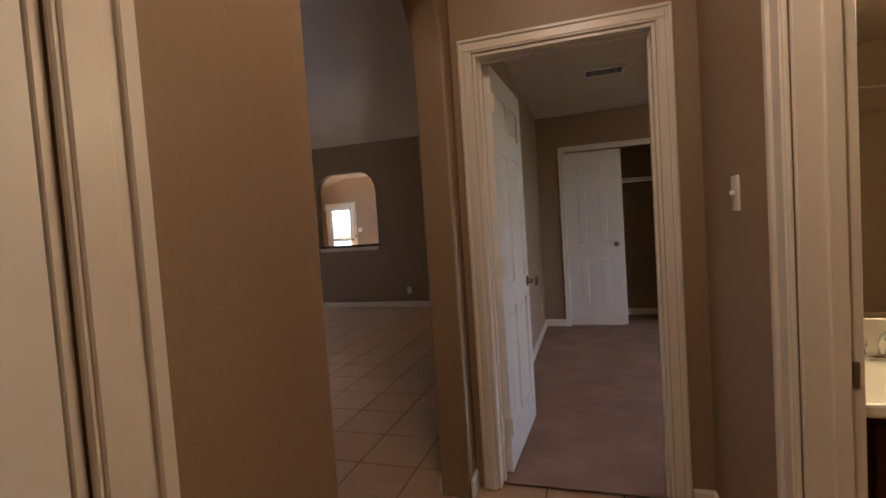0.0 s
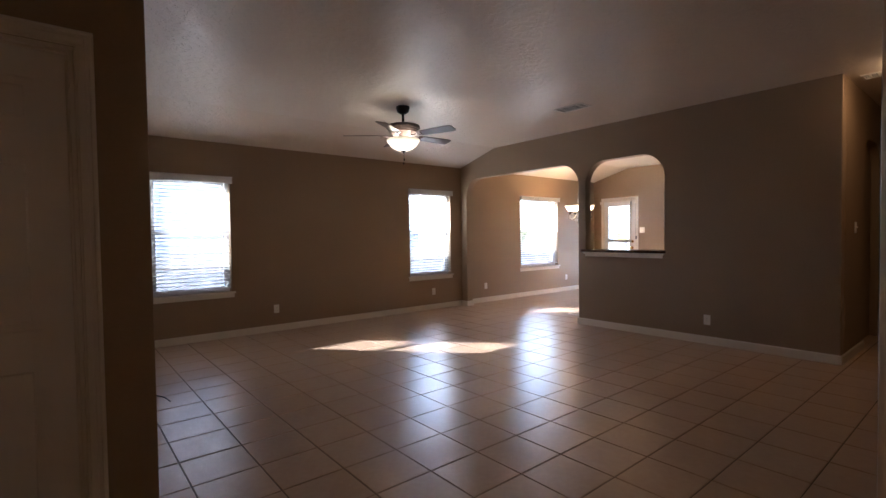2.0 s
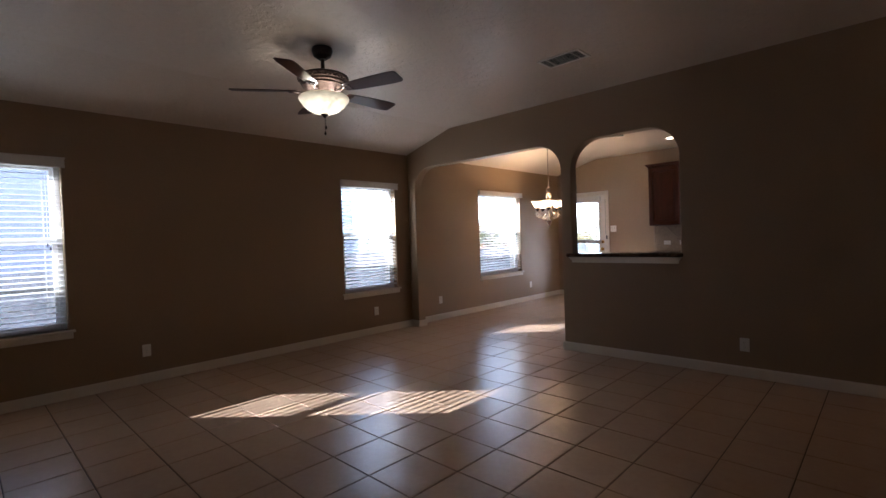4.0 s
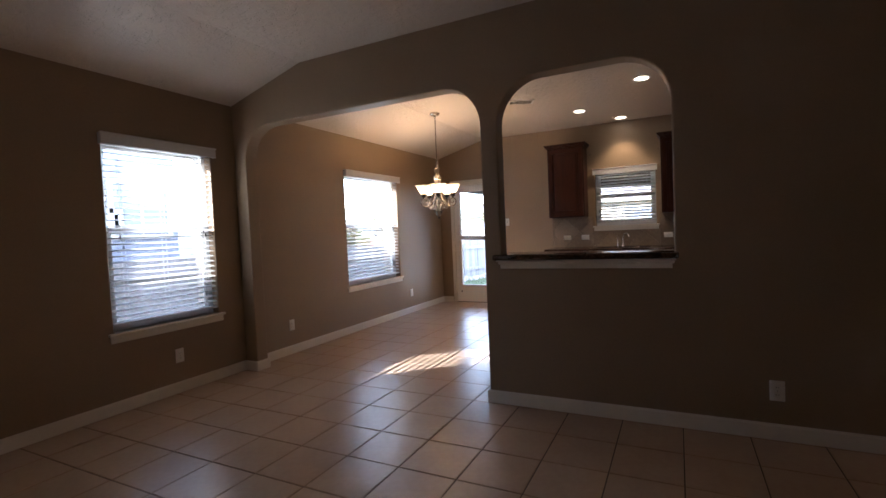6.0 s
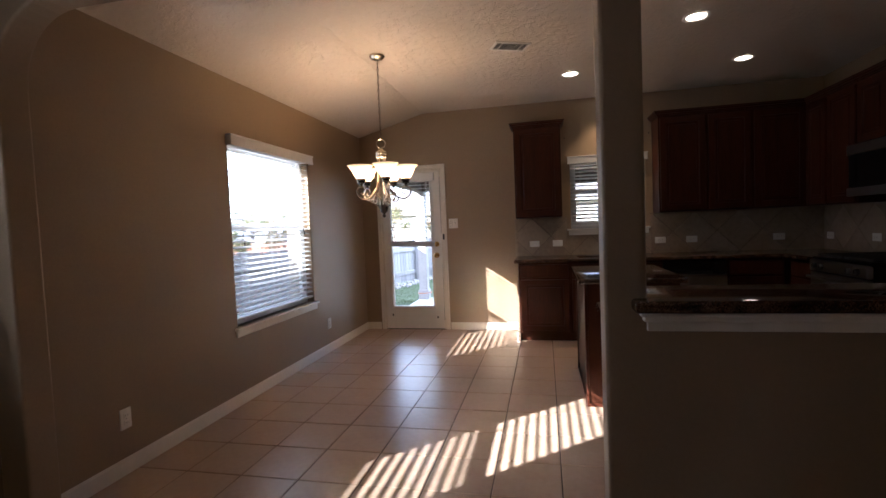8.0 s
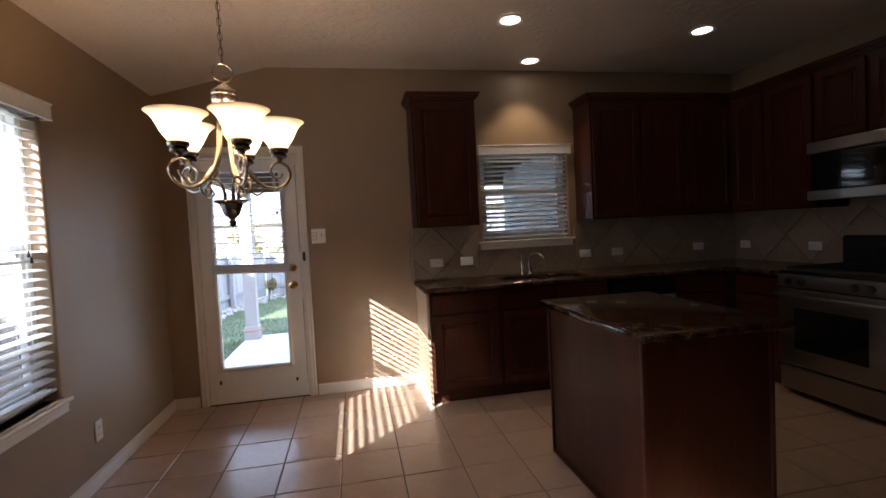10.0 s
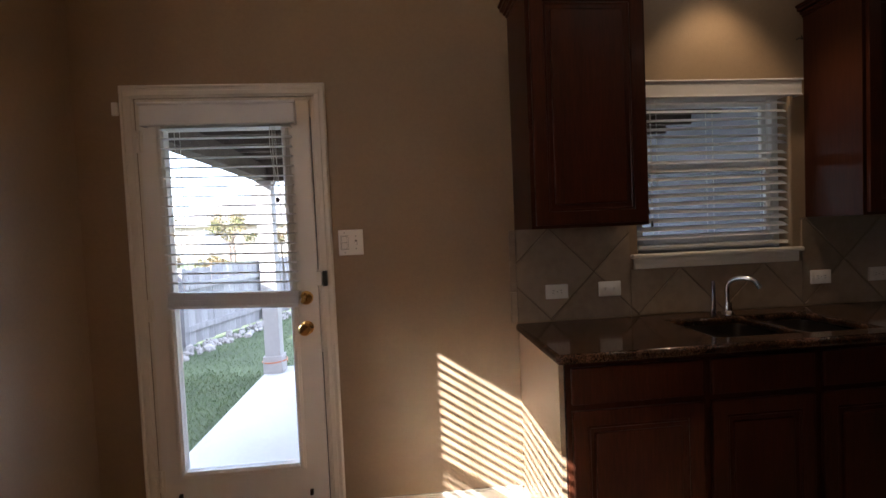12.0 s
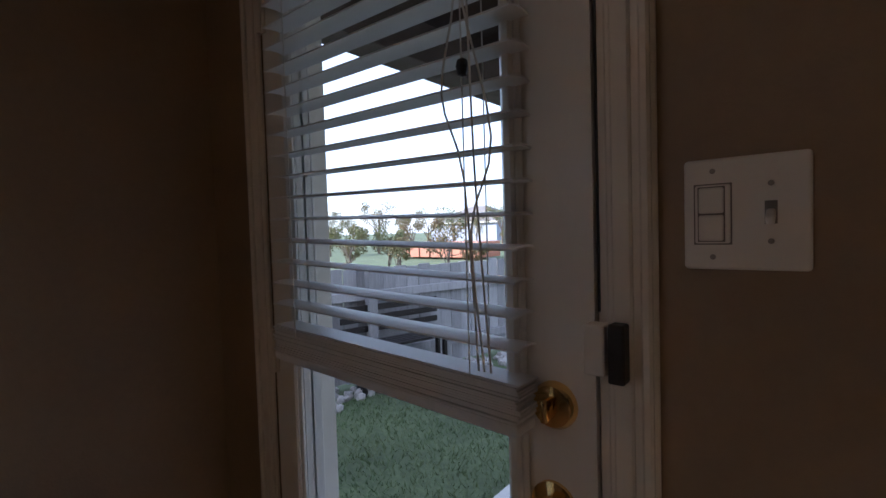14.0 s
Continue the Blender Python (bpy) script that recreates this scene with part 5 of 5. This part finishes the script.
part("handle", tube([(0.05, -0.68, 0.755), (0.06, -0.715, 0.755), (0.70, -0.715, 0.755), (0.71, -0.68, 0.755)], 0.011, sides=10), STEEL, od, "", 60)
part("drawer", box(0.006, -0.675, 0.05, 0.754, -0.64, 0.222, 0.008), STEEL, stove, "stainless warming drawer")
part("backguard", box(0.0, -0.09, 0.90, 0.76, -0.015, 1.155, 0.02, None, 3), BLACK, stove)
part("clock_panel", box(0.24, -0.094, 1.03, 0.52, -0.089, 1.115, 0.003), BLACK_GLASS, stove)
bm = bmesh.new()
for x0 in (0.03, 0.39):
    for i in range(4):
        box(x0 + 0.02 + 0.093 * i, -0.63, 0.940, x0 + 0.032 + 0.093 * i, -0.12, 0.952, 0.003, bm, 1)
    for y in (-0.63, -0.38, -0.13):
        box(x0, y, 0.930, x0 + 0.34, y + 0.012, 0.950, 0.003, bm, 1)
part("grates", bm, IRON, stove, "black cast-iron burner grates")
for x, y in ((0.19, -0.5), (0.57, -0.5), (0.19, -0.26), (0.57, -0.26)):
    part("burner", lathe([(0.045, 0.925), (0.045, 0.935), (0.03, 0.94), (0.0, 0.941)], 18, None, (x, y, 0)), IRON, stove)

micro = thing("microwave", (XR, 10.122, 1.43), "over-range stainless microwave with a black glass door", "microwave", rz=-90)
part("body", box(0.0, -0.37, 0.0, 0.756, -0.01, 0.43, 0.004), BLACK, micro)
part("vent_strip", box(0.0, -0.405, 0.345, 0.756, -0.37, 0.43, 0.006), STEEL, micro, "stainless vent strip")
part("door_glass", box(0.03, -0.402, 0.075, 0.56, -0.37, 0.34, 0.004), BLACK_GLASS, micro)
part("bottom_strip", box(0.0, -0.405, 0.0, 0.756, -0.37, 0.07, 0.006), STEEL, micro)
part("control_panel", box(0.60, -0.402, 0.075, 0.756, -0.37, 0.34, 0.004), BLACK, micro)
part("handle", tube([(0.58, -0.40, 0.09), (0.58, -0.44, 0.10), (0.58, -0.44, 0.32), (0.58, -0.40, 0.33)], 0.009, sides=8), STEEL, micro, "", 60)

# ---- island, peninsula and bar top ----
isl = thing("kitchen_island", (-4.225, 8.826, 0), "cherry kitchen island with a plain back panel and granite top", "island")
part("body", box(0.0, 0.0, 0.06, 0.60, 0.90, 0.873, 0.002), WOOD_FLAT, isl)
part("base_trim", box(0.004, 0.004, 0.0, 0.596, 0.896, 0.06), WOOD_FLAT, isl)
for x, y in ((0, 0), (0.60, 0), (0, 0.90), (0.60, 0.90)):
    part("corner_bead", box(x - 0.010, y - 0.010, 0.001, x + 0.010, y + 0.010, 0.874, 0.004), WOOD, isl)
for q in ((0.0, -0.006, 0.60, 0.0), (-0.006, 0.0, 0.0, 0.90)):
    part("shoe_moulding", box(q[0], q[1], 0.001, q[2], q[3], 0.025, 0.002), WOOD, isl)
for i in range(2):
    y0, y1 = 0.03 + 0.43 * i, 0.44 + 0.43 * i
    part("door", box(0.60, y0, 0.12, 0.62, y1, 0.85, 0.005), WOOD, isl)
top = part("granite_top", box(-0.05, -0.075, 0.876, 0.65, 0.92, 0.914, 0.014, None, 3), GRANITE, isl, "polished brown granite top", 40)

pen = thing("peninsula", (-4.20, YQ, 0), "cherry peninsula cabinet behind the serving bar", "cabinet")
part("body", box(0.0, 0.001, 0.10, 2.2, 0.66, 0.873, 0.002), WOOD_FLAT, pen)
part("toe_kick", box(0.0, 0.001, 0.0, 2.2, 0.60, 0.10), WOOD_FLAT, pen)
part("corner_bead", box(-0.008, 0.60, 0.001, 0.03, 0.668, 0.874, 0.004), WOOD, pen)
for i in range(4):
    part("door", box(0.04 + 0.53 * i, 0.66, 0.12, 0.54 + 0.53 * i, 0.68, 0.85, 0.005), WOOD, pen)
part("granite_top", box(-0.06, 0.002, 0.876, 2.2, 0.745, 0.914, 0.014, None, 3), GRANITE, pen, "polished brown granite top", 40)

bar = thing("serving_bar", (-3.645, YP, 1.03), "dark granite bar top on a white moulded apron", "bar top")
part("slab", box(-0.592, -0.065, 0.001, 0.572, 0.30, 0.038, 0.012, None, 3), GRANITE, bar, "polished dark granite slab", 40)
bm = box(-0.55, -0.016, -0.06, 0.535, -0.001, 0.0, 0.003)
box(-0.562, -0.032, -0.03, 0.547, -0.001, 0.0, 0.006, bm)
box(-0.572, -0.045, -0.012, 0.557, -0.001, 0.0, 0.004, bm)
part("apron", bm, TRIM, bar, "white painted apron moulding")

# a loose cable on the living room floor
cable = thing("loose_cable", (-4.9, 1.75, 0.0), "black cable lying on the tiles by the wall", "cable")
part("lead", tube([(0.0, -0.12, 0.006), (0.05, 0.0, 0.02), (0.16, 0.10, 0.012), (0.30, 0.13, 0.006)], 0.004, sides=7), DARK_PLASTIC, cable)

# ---- garden and neighbourhood ----
G = -0.12
bm = bmesh.new()
vs = [bm.verts.new(p) for p in ((-600, -600, G), (600, -600, G), (600, 600, G), (-600, 600, G))]
bm.faces.new(vs)
structure("ground", bm, GRASS_SOIL, "dry green lawn ground around the house")
structure("eave", box(XW - OUT - 0.46, 0.0, 2.485, XW - OUT - 0.002, YB + OUT, 2.60), TRIM, "painted soffit and fascia of the roof overhang")
structure("pavement", box(-6.90, YB + OUT, G - 0.1, -1.5, 14.35, -0.06, 0.012), CONCRETE, "pale concrete patio slab outside the door")

rnd = random.Random(5)
verts, faces = [], []
for i in range(30000):
    x, y = rnd.uniform(-9.0, -3.5), rnd.uniform(11.4, 18.9)
    if x > -6.92 and y < 14.4:
        x = rnd.uniform(-9.0, -6.93)
    if x < -8.76 + 0.253 * (y - 13.2):
        continue
    h, a, w = rnd.uniform(0.02, 0.045), rnd.uniform(0, math.pi), rnd.uniform(0.002, 0.0055)
    dx, dy = w * math.cos(a), w * math.sin(a)
    lx, ly = rnd.uniform(-0.03, 0.03), rnd.uniform(-0.03, 0.03)
    k = len(verts)
    verts += [(x - dx, y - dy, G), (x + dx, y + dy, G), (x + lx, y + ly, G + h)]
    faces.append((k, k + 1, k + 2))
me = bpy.data.meshes.new("grass")
me.from_pydata(verts, [], faces)
me.materials.append(GRASS)
tagged(new("grass", me), "short green and straw lawn grass", "grass", kind="stuff")

# the wing of the house that closes the patio on its east side
wing = structure("wall_wing", box(-3.0, YB + OUT, -0.3, -2.85, 14.1, 2.60), SIDING, "pale lap-sided outer wall beside the patio")
z = -0.05
me = finish(box(-3.016, YB + OUT + 0.002, 0.0, -3.0, 14.11, 0.17), SIDING, "siding_board")
for v in me.vertices:
    if v.co.z > 0.1 and v.co.x < -3.01:
        v.co.x = -3.004
while z < 2.0:
    b = new("siding_board", me)
    b.parent = wing
    b.matrix_basis = pose(0, 0, z)
    z += 0.165
bm = bmesh.new()
for i in range(620):
    t = rnd.random()
    if i < 420:
        c = (-9.39 + 1.77 * t + rnd.gauss(0.30, 0.10), 12.2 + 7.0 * t, G + 0.015)
    else:
        c = (-7.1 + 6.5 * t, rnd.gauss(19.1, 0.14), G + 0.015)
    s = rnd.uniform(0.02, 0.055) if i % 9 else rnd.uniform(0.055, 0.085)
    m = Matrix.Translation(c) @ Euler((rnd.random() * 3, rnd.random() * 3, rnd.random() * 3)).to_matrix().to_4x4() @ Matrix.Diagonal((s * rnd.uniform(0.8, 1.3), s, s * rnd.uniform(0.5, 0.8), 1))
    made = bmesh.ops.create_icosphere(bm, subdivisions=1, radius=1.0)["verts"]
    for v in made:
        v.co = m @ (v.co * (1 + 0.16 * noise.noise(v.co * 2 + Vector((i, 0, 0)))))
tagged(new("border_rocks", finish(bm, ROCK, "border_rocks")), "pale river rocks edging the lawn along the fence", "rocks", kind="stuff")


def fence(at, rz, length, label, top=1.07):
    """A board fence along x with rails and posts on its -y side."""
    ob = thing("garden_fence", at, label, "fence", "garden fences", rz)
    rf = random.Random(length)
    bm = box(-0.069, 0.0, 0.03, 0.069, 0.016, top)
    me = finish(bm, FENCE, "board")
    x = 0.07
    while x < length - 0.05:
        b = new("board", me)
        b.parent = ob
        b.matrix_basis = pose(x, rf.uniform(-0.003, 0.003), rf.uniform(-0.015, 0.01), 0, rf.uniform(-0.5, 0.5), 0)
        x += 0.140 + rf.uniform(0, 0.003)
    for z in (0.22, 0.82):
        part("rail", box(0, -0.04, z, length, -0.002, z + 0.085, 0.004), FENCE, ob)
    x = 0.05
    while x < length:
        part("post", box(x - 0.045, -0.13, 0, x + 0.045, -0.041, top + 0.02, 0.006), FENCE, ob)
        x += 2.1
    return ob


fence((-11.08, 5.5, G), 75.8, 14.5, "weathered grey board fence with rails and posts", 1.12)
fence((-7.5, 19.58, G), 0, 12.5, "weathered grey board fence at the back of the lawn")
fence((-11.2, -2.0, G), 90, 7.3, "weathered grey board fence between the two houses", 1.08)

pat = thing("patio_cover", (-6.80, YB + OUT, 0), "painted patio roof on posts with dark exposed rafters", "patio cover")
post = part("post", box(-0.08, 2.70, -0.06, 0.08, 2.86, 2.0, 0.006), POST, pat, "grey painted square post")
part("post_base", box(-0.10, 2.68, -0.06, 0.10, 2.88, 0.12, 0.006), POST, post)
part("beam", box(-0.10, 0.0, 2.0, 0.04, 3.1, 2.16, 0.006), RAFTER, pat)
part("beam", box(0.04, 2.72, 2.0, 5.3, 2.86, 2.16, 0.006), RAFTER, pat)
for i in range(9):
    part("rafter", box(-0.25, 0.10 + 0.36 * i, 2.16, 5.3, 0.14 + 0.36 * i, 2.28, 0.004), RAFTER, pat)
part("roof_deck", box(-0.30, 0.0, 2.285, 5.4, 3.25, 2.33), RAFTER, pat)
hose = thing("garden_hose", (-6.80, 14.18, -0.06), "coil of orange hose at the foot of the patio post", "hose")
part("coil", tube([(0.13 * math.cos(t), 0.13 * math.sin(t), 0.10 + 0.004 * t) for t in (0.5 * j for j in range(19))], 0.007, sides=6, steps=2), HOSE, hose, "", 60)
seat = thing("garden_bench", (-8.72, 13.85, G), "low dark metal garden bench by the fence", "bench", rz=-14)
for x in (-0.02, 0.10):
    for y in (-0.45, 0.45):
        part("leg", box(x - 0.02, y - 0.02, 0, x + 0.02, y + 0.02, 0.42, 0.004), BRONZE, seat)
for i in range(5):
    part("slat", box(-0.14 + 0.062 * i, -0.55, 0.42, -0.09 + 0.062 * i, 0.55, 0.445, 0.004), BRONZE, seat)
for z in (0.52, 0.62, 0.72):
    part("slat", box(-0.17, -0.55, z, -0.15, 0.55, z + 0.06, 0.004), BRONZE, seat)
part("stretcher", box(0.03, -0.45, 0.12, 0.06, 0.45, 0.15, 0.004), BRONZE, seat)


def crown_of_leaves(centres, count, size, rf):
    verts, faces = [], []
    for i in range(count):
        c, r = centres[rf.randrange(len(centres))]
        d = Vector((rf.gauss(0, 1), rf.gauss(0, 1), rf.gauss(0, 1))).normalized() * r * rf.random() ** 0.4
        m = Euler((rf.random() * 6, rf.random() * 6, rf.random() * 6)).to_matrix()
        s, k = size * rf.uniform(0.6, 1.3), len(verts)
        for p in ((-0.5, 0, 0), (0, -0.28, 0.06), (0.5, 0, 0), (0, 0.28, 0.06)):
            verts.append(tuple(Vector(c) + d + m @ (Vector(p) * s)))
        faces.append((k, k + 1, k + 2, k + 3))
    me = bpy.data.meshes.new("crown")
    me.from_pydata(verts, [], faces)
    me.materials.append(LEAF)
    return me


def tree(at, height, seed, label, name="tree"):
    rf = random.Random(seed)
    ob = thing(name, at, label, "tree" if name == "tree" else "shrub", "garden trees" if name == "tree" else "")
    bm = tube([(0, 0, 0), (0.05 * height * rf.uniform(-1, 1), 0, height * 0.3), (0, 0.04 * height, height * 0.62)], lambda t: 0.03 * height * (1 - 0.7 * t), sides=8)
    centres = [((0, 0, height * 0.72), height * 0.2)]
    for i in range(7):
        a, l = rf.random() * 6.28, height * rf.uniform(0.18, 0.34)
        tip = (l * math.cos(a), l * math.sin(a), height * rf.uniform(0.5, 0.92))
        tube([(0, 0, height * rf.uniform(0.2, 0.5)), (tip[0] * 0.5, tip[1] * 0.5, tip[2] * 0.78), tip], lambda t: 0.011 * height * (1 - 0.8 * t), bm, 6, 3)
        centres.append((tip, height * rf.uniform(0.10, 0.18)))
    part("trunk", bm, BARK, ob, "", 60)
    me = crown_of_leaves(centres, 1500, 0.055 * height ** 0.6, rf)
    c = new("crown", me)
    c.parent = ob
    return ob


for i, (x, y, h) in enumerate(((-17.5, 20.5, 1.9), (-14.2, 21.5, 1.85), (-21.0, 22.0, 1.8), (-24.5, 31.0, 2.5), (-13.0, 31.0, 2.8), (-9.8, 29.0, 2.4), (-31.0, 30.0, 2.4))):
    tree((x, y, G), h, 11 + i, "small autumn tree with green and rust leaves")
for i in range(18):
    a, far = radians(104 + 3.0 * i), 40 + 7 * math.sin(i * 2.1)
    tree((-5.5 + far * math.cos(a), 10.6 + far * math.sin(a), G), 3.0 + 0.9 * math.sin(i * 1.3) ** 2, 120 + i, "distant green tree beyond the houses")
for i, (x, y, h) in enumerate(((-7.3, 18.5, 0.55), (-6.2, 18.7, 0.4), (-5.2, 18.8, 0.45))):
    tree((x, y, G), h, 40 + i, "low green shrub against the back fence", "shrub")
for i in range(16):
    h = 1.15 + 0.5 * math.sin(i * 2.3) ** 2
    tree((-19.5 + 1.35 * i, 22.0 + 1.5 * math.sin(i * 1.7), G), h, 80 + i, "scrubby bush beyond the back fence", "shrub")


def house(at, w, d, h, rz, wallmat, openings, label):
    """A house with lap siding, a hipped roof and windows; its front looks to -y."""
    ob = thing("neighbour_house", at, label, "house", "neighbouring houses", rz)
    body = part("wall", box(-w / 2, 0, 0, w / 2, d, h), wallmat, ob)
    z = 0.15
    me = finish(box(-w / 2 - 0.01, -0.018, 0.0, w / 2 + 0.01, 0.0, 0.19), wallmat, "siding_board")
    for v in me.vertices:
        if v.co.z > 0.1 and v.co.y < -0.01:
            v.co.y = -0.004
    while z < h - 0.2:
        b = new("siding_board", me)
        b.parent = ob
        b.matrix_basis = pose(0, 0, z)
        z += 0.185
    bm = bmesh.new()
    e, r = 0.45, min(w, d) * 0.28
    q = [bm.verts.new(p) for p in ((-w / 2 - e, -e, h), (w / 2 + e, -e, h), (w / 2 + e, d + e, h), (-w / 2 - e, d + e, h), (-w / 2 + d / 2, d / 2, h + r), (w / 2 - d / 2, d / 2, h + r))]
    for f in ((0, 1, 5, 4), (1, 2, 5), (2, 3, 4, 5), (3, 0, 4), (3, 2, 1, 0)):
        bm.faces.new([q[i] for i in f])
    part("roof", bm, SHINGLE, ob)
    part("fascia", box(-w / 2 - e, -e - 0.02, h - 0.16, w / 2 + e, -e, h), TRIM, ob)
    for x, z, ww, hh in openings:
        win = part("window", box(x - ww / 2, -0.03, z, x + ww / 2, -0.019, z + hh), DARK_WINDOW, ob)
        bm = bmesh.new()
        for a, b, c, f in ((x - ww / 2 - 0.08, z - 0.08, x - ww / 2, z + hh + 0.08), (x + ww / 2, z - 0.08, x + ww / 2 + 0.08, z + hh + 0.08), (x - ww / 2, z - 0.08, x + ww / 2, z), (x - ww / 2, z + hh, x + ww / 2, z + hh + 0.08), (x - 0.02, z, x + 0.02, z + hh)):
            box(a, -0.05, b, c, -0.02, f, 0, bm)
        part("window_trim", bm, TRIM, win)
    return ob


house((-12.2, 1.95, G), 16.0, 8.0, 4.3, 90, SIDING, ((7.3, 1.55, 1.0, 0.95), (6.7, 1.65, 0.35, 0.3), (3.0, 1.0, 1.2, 1.4), (-3.0, 1.0, 1.2, 1.4)), "single-storey house with pale blue-grey lap siding")
house((-1.0, 33.0, G), 14.0, 9.0, 2.8, 0, BRICK_FAR, ((-4.0, 1.0, 1.6, 1.3), (0.0, 1.0, 1.2, 1.3), (4.0, 1.0, 1.6, 1.3)), "tan single-storey house beyond the back fence")
house((-15.5, 44.0, G), 12.0, 9.0, 2.7, 0, BRICK_FAR, ((-3.0, 1.0, 1.6, 1.3), (2.5, 1.0, 1.2, 1.3)), "tan single-storey house beyond the back fence")
house((-47.0, 66.0, G), 12.0, 9.0, 2.7, 0, SIDING, ((-3.0, 1.0, 1.6, 1.3), (2.5, 1.0, 1.2, 1.3)), "pale single-storey house beyond the back fence")
house((13.5, 35.0, G), 11.0, 9.0, 2.8, 0, SIDING, ((-2.0, 1.0, 1.6, 1.3), (2.0, 1.0, 1.2, 1.3)), "pale single-storey house beyond the back fence")
skip = thing("steel_skip", (-21.5, 30.5, G), "long low orange steel container beyond the fence", "container")
part("shell", box(-2.8, -1.0, 0.1, 2.8, 1.0, 0.9, 0.03), ORANGE, skip)
for i in range(8):
    part("rib", box(-2.7 + 0.74 * i, -1.06, 0.12, -2.58 + 0.74 * i, -1.0, 0.88, 0.01), ORANGE, skip)

# ---- floor tiles, last ----
PX, PY, TX, TY = 0.3425, 0.347, -4.785, 10.06
bm = bmesh.new()
hx, hy, e = PX / 2 - 0.003, PY / 2 - 0.003, 0.0025
lo = [bm.verts.new((sx * hx, sy * hy, -0.008)) for sx, sy in ((-1, -1), (1, -1), (1, 1), (-1, 1))]
mid = [bm.verts.new((sx * hx, sy * hy, -e)) for sx, sy in ((-1, -1), (1, -1), (1, 1), (-1, 1))]
hi = [bm.verts.new((sx * (hx - e), sy * (hy - e), 0.0)) for sx, sy in ((-1, -1), (1, -1), (1, 1), (-1, 1))]
bm.faces.new(hi)
for a, b in ((lo, mid), (mid, hi)):
    for i in range(4):
        bm.faces.new((a[i], a[(i + 1) % 4], b[(i + 1) % 4], b[i]))
tile_mesh = finish(bm, TILE, "tile")
floor = bpy.data.objects["floor"]
rest, count, rf = [], 0, random.Random(9)
for i in range(-7, 17):
    for j in range(-37, 5):
        x, y = TX + PX * (i + 0.5), TY + PY * (j + 0.5)
        if x < XW - 0.15 or x > HR + 0.15 or y > YB + 0.15 or y < -2.3 or (x > HL and y > HY + 0.12):
            continue
        lift = rf.uniform(-0.0006, 0.0004)
        near = (3.4 < y < 7.2 and -6.3 < x < -3.0) or (y >= 7.2 and x < -4.2) or (0.8 < y < 3.4 and -3.2 < x < -0.2)
        if near and count < 310:
            t = new("tile", tile_mesh)
            t.parent = floor
            t.matrix_basis = pose(x, y, lift, rf.uniform(-0.05, 0.05), rf.uniform(-0.05, 0.05), 0)
            count += 1
        else:
            rest.append((x, y, lift))
verts, faces = [], []
for x, y, z in rest:
    k = len(verts)
    verts += [(v.co.x + x, v.co.y + y, v.co.z + z) for v in tile_mesh.vertices]
    faces += [tuple(k + q for q in f.vertices) for f in tile_mesh.polygons]
me = bpy.data.meshes.new("tile_field")
me.from_pydata(verts, [], faces)
me.materials.append(TILE)
t = new("tile_field", me)
t["kind"] = "stuff"
t.parent = floor
